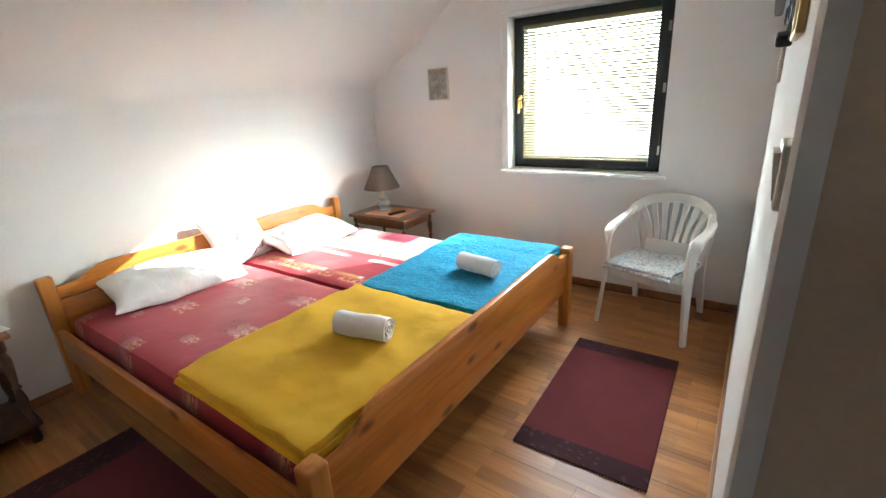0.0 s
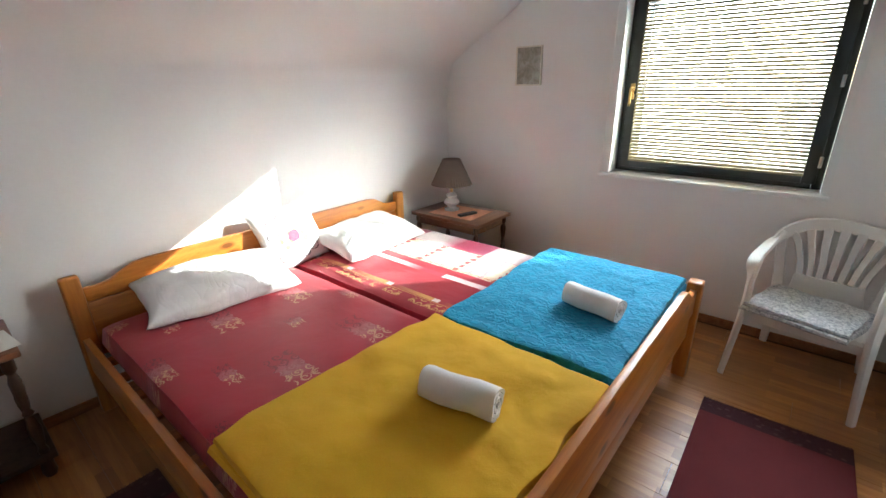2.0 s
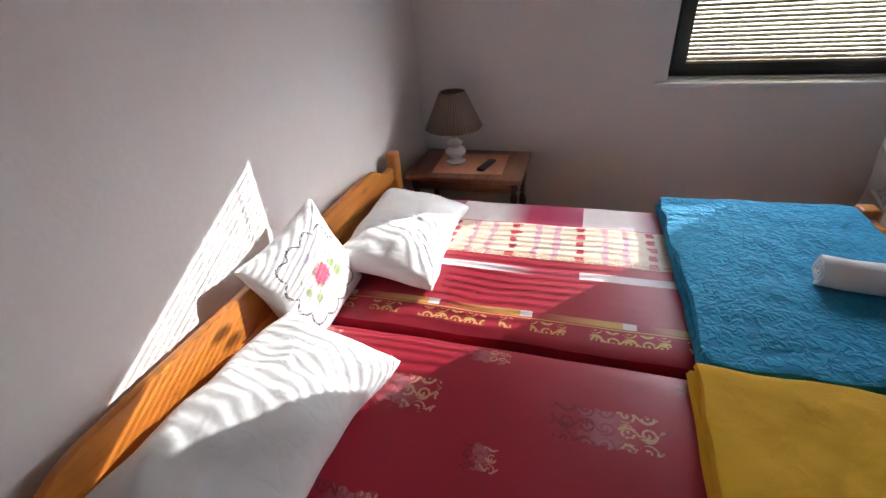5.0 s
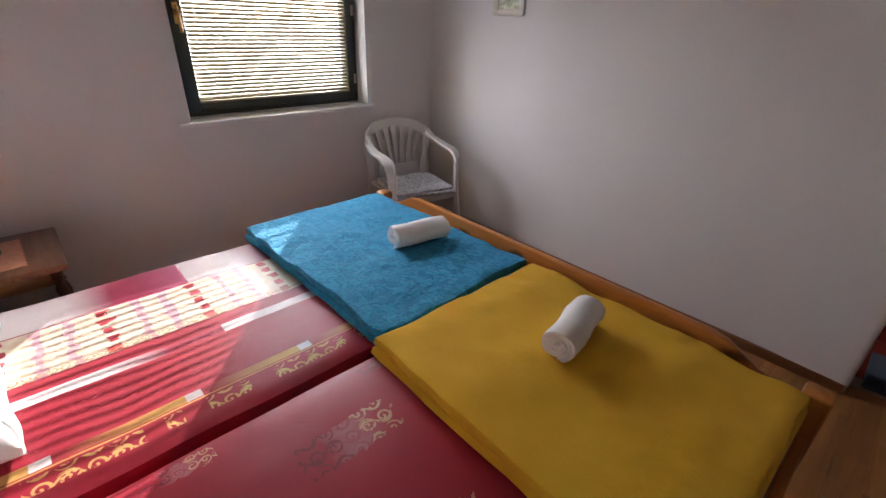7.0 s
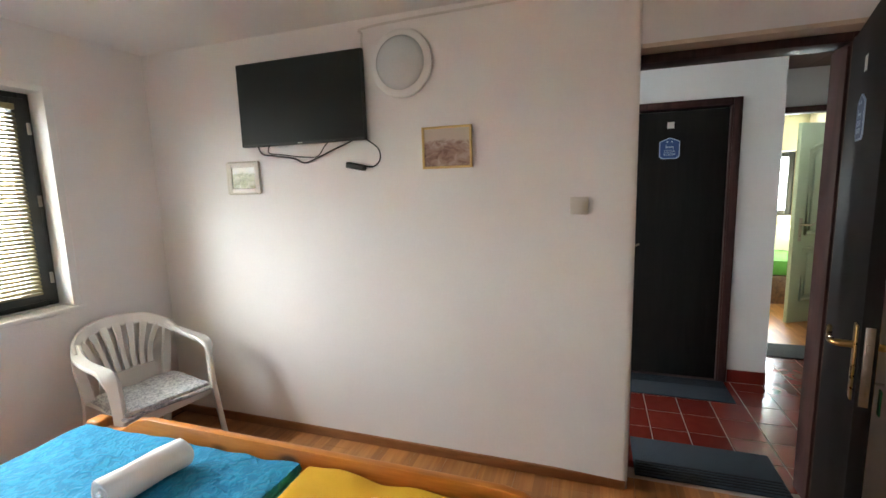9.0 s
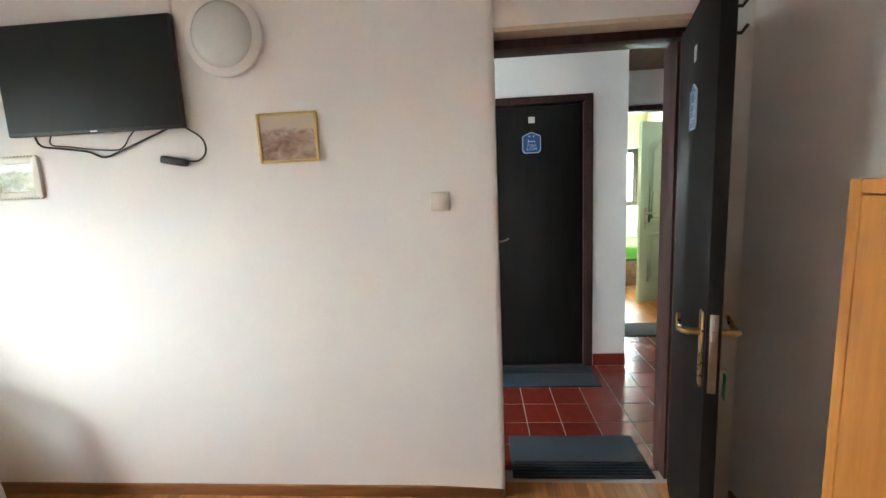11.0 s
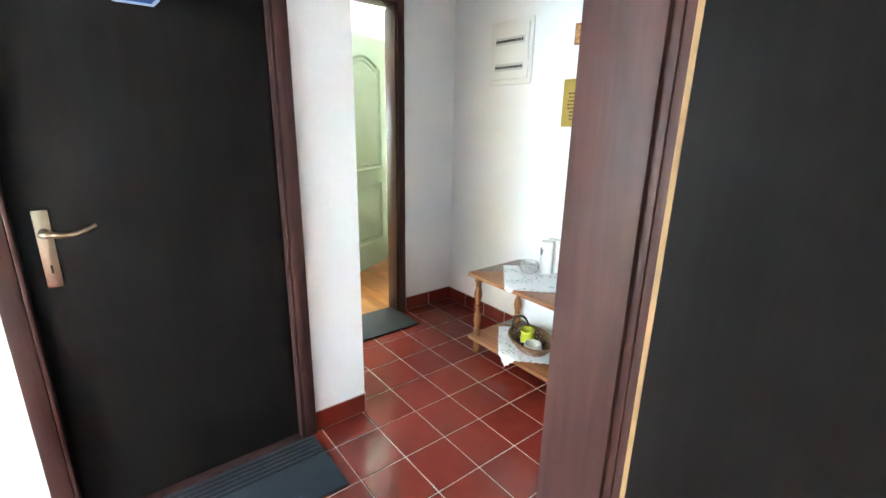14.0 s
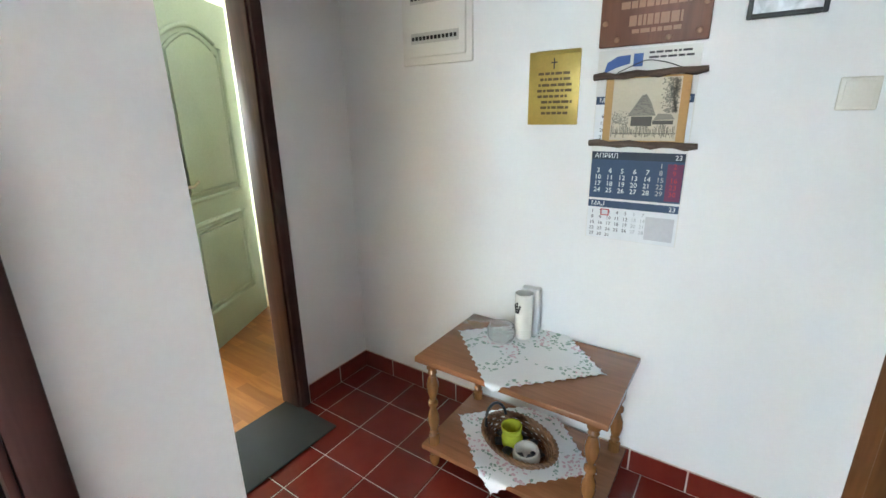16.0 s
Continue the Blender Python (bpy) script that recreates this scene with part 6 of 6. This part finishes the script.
def house_print():
    p = thing("hanging_print", "sepia print of a wooden house hung between two sticks", "picture", pose(1.01, CY + 0.008, 1.384, 0, 0, FACE))
    bark = wood("rough_bark", (0.15, 0.1, 0.07), (0.06, 0.038, 0.028), axis="x", rough=0.8, scale=2)
    for z, tilt in ((0.108, 0.004), (-0.108, -0.002)):
        pts = [(-0.165 + 0.33 * i / 10, -0.014, z + tilt * (i / 5 - 1) + 0.003 * math.sin(i * 1.9)) for i in range(11)]
        part("stick", tube(pts, 0.011, 9, radii=[0.0105 + 0.002 * math.sin(i * 2.3) for i in range(11)]), bark, p, "rough bark stick")
    part("backing", box(-0.125, 0.125, -0.007, -0.003, -0.102, 0.102, 0.001), noisy("card_tan", (0.5, 0.3, 0.12), rough=0.8), p, "tan card")
    part("image", box(-0.1, 0.1, -0.0085, -0.006, -0.096, 0.096), noisy("sepia_paper", (0.62, 0.55, 0.42), rough=0.7, scale=12, amount=0.15), p)
    dk, md = ink("sepia_dark", (0.1, 0.09, 0.075)), ink("sepia_mid", (0.27, 0.245, 0.2))
    rnd = random.Random(4)
    part("roof_shape", prism([(-0.05, -0.02), (-0.03, 0.012), (-0.01, 0.044), (0.003, 0.048), (0.019, 0.022), (0.036, -0.018)], "y", -0.0093, -0.008), md, p)
    h = bmesh.new()
    for i in range(26):
        z = -0.018 + i * 0.0024
        k = (z + 0.02) / 0.066
        x0, x1 = -0.048 + 0.042 * k, 0.033 - 0.03 * k
        for _ in range(3):
            q = rnd.uniform(x0, x1)
            box(q, min(q + rnd.uniform(0.004, 0.016), x1), -0.0098, -0.009, z, z + 0.0008, bm=h)
    part("roof_hatching", h, dk, p)
    w = box(-0.037, 0.026, -0.0093, -0.008, -0.05, -0.0205)
    box(0.028, 0.088, -0.0093, -0.008, -0.045, -0.033, bm=w)
    part("house_shape", w, dk, p)
    part("shed_roof_shape", prism([(0.03, -0.032), (0.042, -0.012), (0.08, -0.014), (0.092, -0.03)], "y", -0.0092, -0.008), md, p)
    f = bmesh.new()
    for i in range(44):
        x = -0.097 + i * 0.0044 + rnd.uniform(-0.001, 0.001)
        box(x, x + rnd.uniform(0.0012, 0.0024), -0.0094, -0.008, -0.088 + rnd.uniform(0, 0.012), -0.05 - 0.007 * math.sin(i * 0.5) + rnd.uniform(-0.006, 0.004), bm=f)
    box(-0.098, 0.098, -0.0092, -0.008, -0.074, -0.072, bm=f)
    part("fence_shape", f, dk, p)
    tr = bmesh.new()
    for i in range(420):
        x, z = rnd.triangular(0.045, 0.097, 0.09), rnd.uniform(-0.01, 0.092)
        q = rnd.uniform(0.0008, 0.0026)
        box(x - q, min(x + q, 0.099), -0.0092, -0.008, z - q, z + q, bm=tr)
    bush = bmesh.new()
    for i in range(160):
        x, z = rnd.uniform(-0.097, -0.045), rnd.triangular(-0.05, 0.0, -0.035)
        q = rnd.uniform(0.0008, 0.002)
        box(x - q, x + q, -0.0092, -0.008, z - q, z + q, bm=bush)
    part("tree_shape", tr, md, p)
    part("bush_shape", bush, md, p)
    part("string", tube(curve_points([(-0.09, -0.016, 0.115), (-0.03, -0.014, 0.14), (0.0, -0.012, 0.147), (0.05, -0.014, 0.137), (0.1, -0.016, 0.118)], 5), 0.0016, 6), M_BLACK, p)


house_print()

sg = thing("wooden_sign", "brown wooden sign with burnt ornament and letters", "sign", pose(1.014, CY + 0.0005, 1.727, 0, 0, FACE))
part("board", box(-0.156, 0.156, -0.014, 0, -0.15, 0.15, 0.003), wood("burnt_sign_wood", (0.19, 0.075, 0.042), (0.12, 0.045, 0.025), axis="z", rough=0.5), sg)
I_BURN = ink("sign_copper", (0.4, 0.22, 0.14))
tb = bmesh.new()
for k in range(2):
    rr, cz = (0.035, 0.06) if k == 0 else (0.022, 0.075)
    tube([(rr * math.cos(a), -0.0145, cz + 1.3 * rr * math.sin(a)) for a in [2 * math.pi * i / 24 for i in range(25)]], 0.003, 6, bm=tb)
part("ornament", tb, I_BURN, sg)
bars(sg, 1, -0.11, 0.12, -0.035, 0.04, 0.02, -0.0142, I_BURN, seed=11)
bars(sg, 1, -0.08, 0.1, -0.08, 0.04, 0.03, -0.0142, I_BURN, seed=12)
bars(sg, 1, -0.06, 0.1, -0.11, 0.04, 0.012, -0.0142, I_BURN, seed=14)
for x, z in ((-0.14, 0.13), (0.14, 0.13), (-0.14, -0.08), (0.14, -0.05), (-0.1, -0.13), (0.05, -0.135), (0.13, -0.125)):
    part("stud", lathe([(0.009, 0), (0.006, 0.004), (0.001, 0.005)], n=10), I_BURN, sg, at=pose(x, -0.014, z, 90))

pq = thing("brass_plaque", "yellow brass plaque with lines of dark lettering", "plaque", pose(1.321, CY + 0.0005, 1.461, 0, 0, FACE))
part("plate", box(-0.093, 0.093, -0.004, 0, -0.123, 0.123, 0.001), noisy("plaque_gold", (0.42, 0.31, 0.075), rough=0.42, metal=0.35, scale=15, amount=0.12), pq)
part("top_roll", tube([(-0.065, -0.006, 0.119), (0.09, -0.006, 0.119)], 0.006, 8), bpy.data.materials["plaque_gold"], pq)
cr = box(-0.002, 0.002, -0.0052, -0.003, 0.065, 0.1)
box(-0.011, 0.011, -0.0052, -0.003, 0.084, 0.088, bm=cr)
part("cross", cr, I_BLACK, pq)
bars(pq, 8, -0.06, 0.075, 0.05, 0.019, 0.009, -0.0044, ink("plaque_ink", (0.1, 0.065, 0.02)), seed=21)

ic = thing("icon_plaque", "tiny framed orange wall plaque", "picture", pose(1.33, CY + 0.0005, 1.80, 0, 0, FACE))
part("picture_frame", box(-0.04, 0.04, -0.01, 0, -0.052, 0.052, 0.003), noisy("icon_wood", (0.25, 0.09, 0.04), rough=0.4), ic)
part("image", box(-0.03, 0.03, -0.0125, -0.0095, -0.042, 0.042), art_mat("icon_ochre", [(0.3, 0.12, 0.05), (0.5, 0.25, 0.1), (0.6, 0.42, 0.2), (0.6, 0.4, 0.2)], 6), ic)
framed("picture", "grey photograph in a dark frame", pose(0.687, CY + 0.0005, 1.703, 0, 0, FACE), 0.175, 0.175, 0.012, 0.018, M_BLACKPL, art_mat("grey_photo", [(0.3, 0.29, 0.3), (0.5, 0.49, 0.5), (0.66, 0.65, 0.66), (0.6, 0.6, 0.6)], 4))

fb = thing("fuse_box", "white plastic fuse box with two rows of breakers", "fuse box", pose(1.818, CY + 0.0005, 1.755, 0, 0, FACE))
part("housing", box(-0.17, 0.17, -0.012, 0, -0.18, 0.18, 0.006), M_WHITEPL, fb)
part("cover", box(-0.145, 0.145, -0.022, -0.011, -0.15, 0.155, 0.006), M_WHITEPL, fb)
for z in (0.065, -0.08):
    part("breaker_slot", box(-0.115, 0.115, -0.0235, -0.021, z - 0.02, z + 0.02), noisy("slot_grey", (0.6, 0.6, 0.58), rough=0.5) if z > 0 else bpy.data.materials["slot_grey"], fb)
    for i in range(12):
        part("breaker", box(-0.108 + i * 0.0185, -0.098 + i * 0.0185, -0.029, -0.0232, z - 0.008, z + 0.006, 0.001), M_BLACKPL, fb)

# far bedroom: bed with a green cover under the window
gb = thing("single_bed", "bed with a green cover below the far window", "bed", pose(4.45, -4.75, 0))
part("base", box(-0.45, 0.5, -0.5, 0.9, 0.0, 0.34, 0.01), M_WALNUT, gb)
part("cover", pad(0.96, 1.42, 0.2, 7, 20, 20, 0.008, 5.0, 2.0), noisy("green_bedcover", (0.12, 0.32, 0.05), rough=0.9), gb, "bright green cover", pose(0.02, 0.2, 0.341))
part("headboard", box(0.49, 0.53, -0.5, 0.9, 0.0, 0.86, 0.01), M_WHITEPL, gb)

# ---- floor pieces ----
rnd = random.Random(8)
BOARD_L, BOARD_W = 1.285, 0.195
board_me = mesh_of(box(0, BOARD_L - 0.0012, 0, BOARD_W - 0.0012, -0.008, 0.0, 0.0008, seg=1), "floor_board", M_LAM)
for row in range(20):
    y = SOUTH + row * BOARD_W
    x = KNEE_X - ((row * 0.43) % 1.0) * BOARD_L
    while x < 0.1:
        a, b_ = max(x, KNEE_X), min(x + BOARD_L, 0.1)
        top = min(y + BOARD_W, 0.0)
        if b_ - a > 0.02 and top - y > 0.01:
            if abs(b_ - a - BOARD_L) < 1e-6 and abs(top - y - BOARD_W) < 1e-6:
                o = new("floor_board", board_me)
                o.matrix_basis = pose(x, y, 0)
            else:
                o = new("floor_board", mesh_of(box(0, b_ - a - 0.0012, 0, top - y - 0.0012, -0.008, 0.0, 0.0008, seg=1), "floor_board", M_LAM))
                o.matrix_basis = pose(a, y, 0)
            o.parent = floor_bed
        x += BOARD_L

PITCH, PX, PY, JOINT = 0.215, 0.228, 0.2083, 0.0042
TX, TY = PX - JOINT, PY - JOINT
tile_me = mesh_of(box(-TX / 2, TX / 2, -TY / 2, TY / 2, -0.008, 0.0, 0.0015, seg=1), "floor_tile", M_TILE)
rest = bmesh.new()
for i in range(-1, 11):
    x = 1.332 - PX * 5.5 + i * PX
    if not 0.1 < x < RX + 0.09:
        continue
    for j in range(40):
        y = -3.093 + PY * 15 - PY / 2 - j * PY
        if x > BX + 0.03 and y > -3.85 or y < CY - 0.05 and x > 0.4:
            continue
        x0, x1 = max(x - TX / 2, 0.112), min(x + TX / 2, RX)
        y0, y1 = max(y - TY / 2, CY if x > 0.3 else -8.05), min(y + TY / 2, -3.94 if x > BX else -0.002)
        full = x1 - x0 > TX - 1e-4 and y1 - y0 > TY - 1e-4
        if y > -2.4 or y < -5.6:
            if x1 - x0 > 0.01 and y1 - y0 > 0.01:
                box(x0, x1, y0, y1, -0.008, 0.0, bm=rest)
        elif full:
            o = new("floor_tile", tile_me)
            o.parent = floor_hall
            o.matrix_basis = pose(x, y, 0.0004 * rnd.random(), rnd.uniform(-0.12, 0.12), rnd.uniform(-0.12, 0.12), 180 * rnd.randrange(2))
        elif x1 - x0 > 0.01 and y1 - y0 > 0.01:
            o = new("floor_tile", mesh_of(box(x0, x1, y0, y1, -0.008, 0.0, 0.0015, seg=1), "floor_tile", M_TILE))
            o.parent = floor_hall
tagged(part("floor_tiles_far", rest, M_TILE, floor_hall), kind="stuff")

# tiled skirting of the corridor
skirt = structure("baseboard_tiles", box(BX + 0.2, BX + 0.3, -3.9, -3.85, 0.001, 0.05), M_GROUT, "red tile skirting with pale joints", "baseboard")


def skirting(axis, face, out, a0, a1):
    """A row of skirting tiles on a wall face; out is the way it faces."""
    n = max(1, round((a1 - a0) / PITCH))
    step = (a1 - a0) / n
    t0, t1 = sorted((face, face + out * 0.009))
    for i in range(n):
        p, q = a0 + i * step + 0.003, a0 + (i + 1) * step - 0.003
        if axis == "x":
            bm = box(t0, t1, p, q, 0.003, 0.098, 0.0015, seg=1)
        else:
            bm = box(p, q, t0, t1, 0.003, 0.098, 0.0015, seg=1)
        o = new("skirting_tile", mesh_of(bm, "skirting_tile", M_TILE))
        o.parent = skirt
    g0, g1 = sorted((face, face + out * 0.006))
    gb_ = box(g0, g1, a0, a1, 0, 0.1) if axis == "x" else box(a0, a1, g0, g1, 0, 0.1)
    o = new("skirting_joint", mesh_of(gb_, "skirting_joint", M_GROUT))
    o.parent = skirt


skirting("x", BX, -1, -3.94, -3.694)
skirting("x", BX, -1, -2.808, -0.3)
skirting("y", -3.94, -1, BX, RX - 0.02)
skirting("x", RX, -1, CY, -4.755)
skirting("y", CY, 1, 0.311, RX)
skirting("x", 0.245, 1, SOUTH - 0.2, -3.765)
skirting("x", 0.245, 1, -2.85, -0.3)
skirting("y", -8.05, 1, -1.4, 0.28)
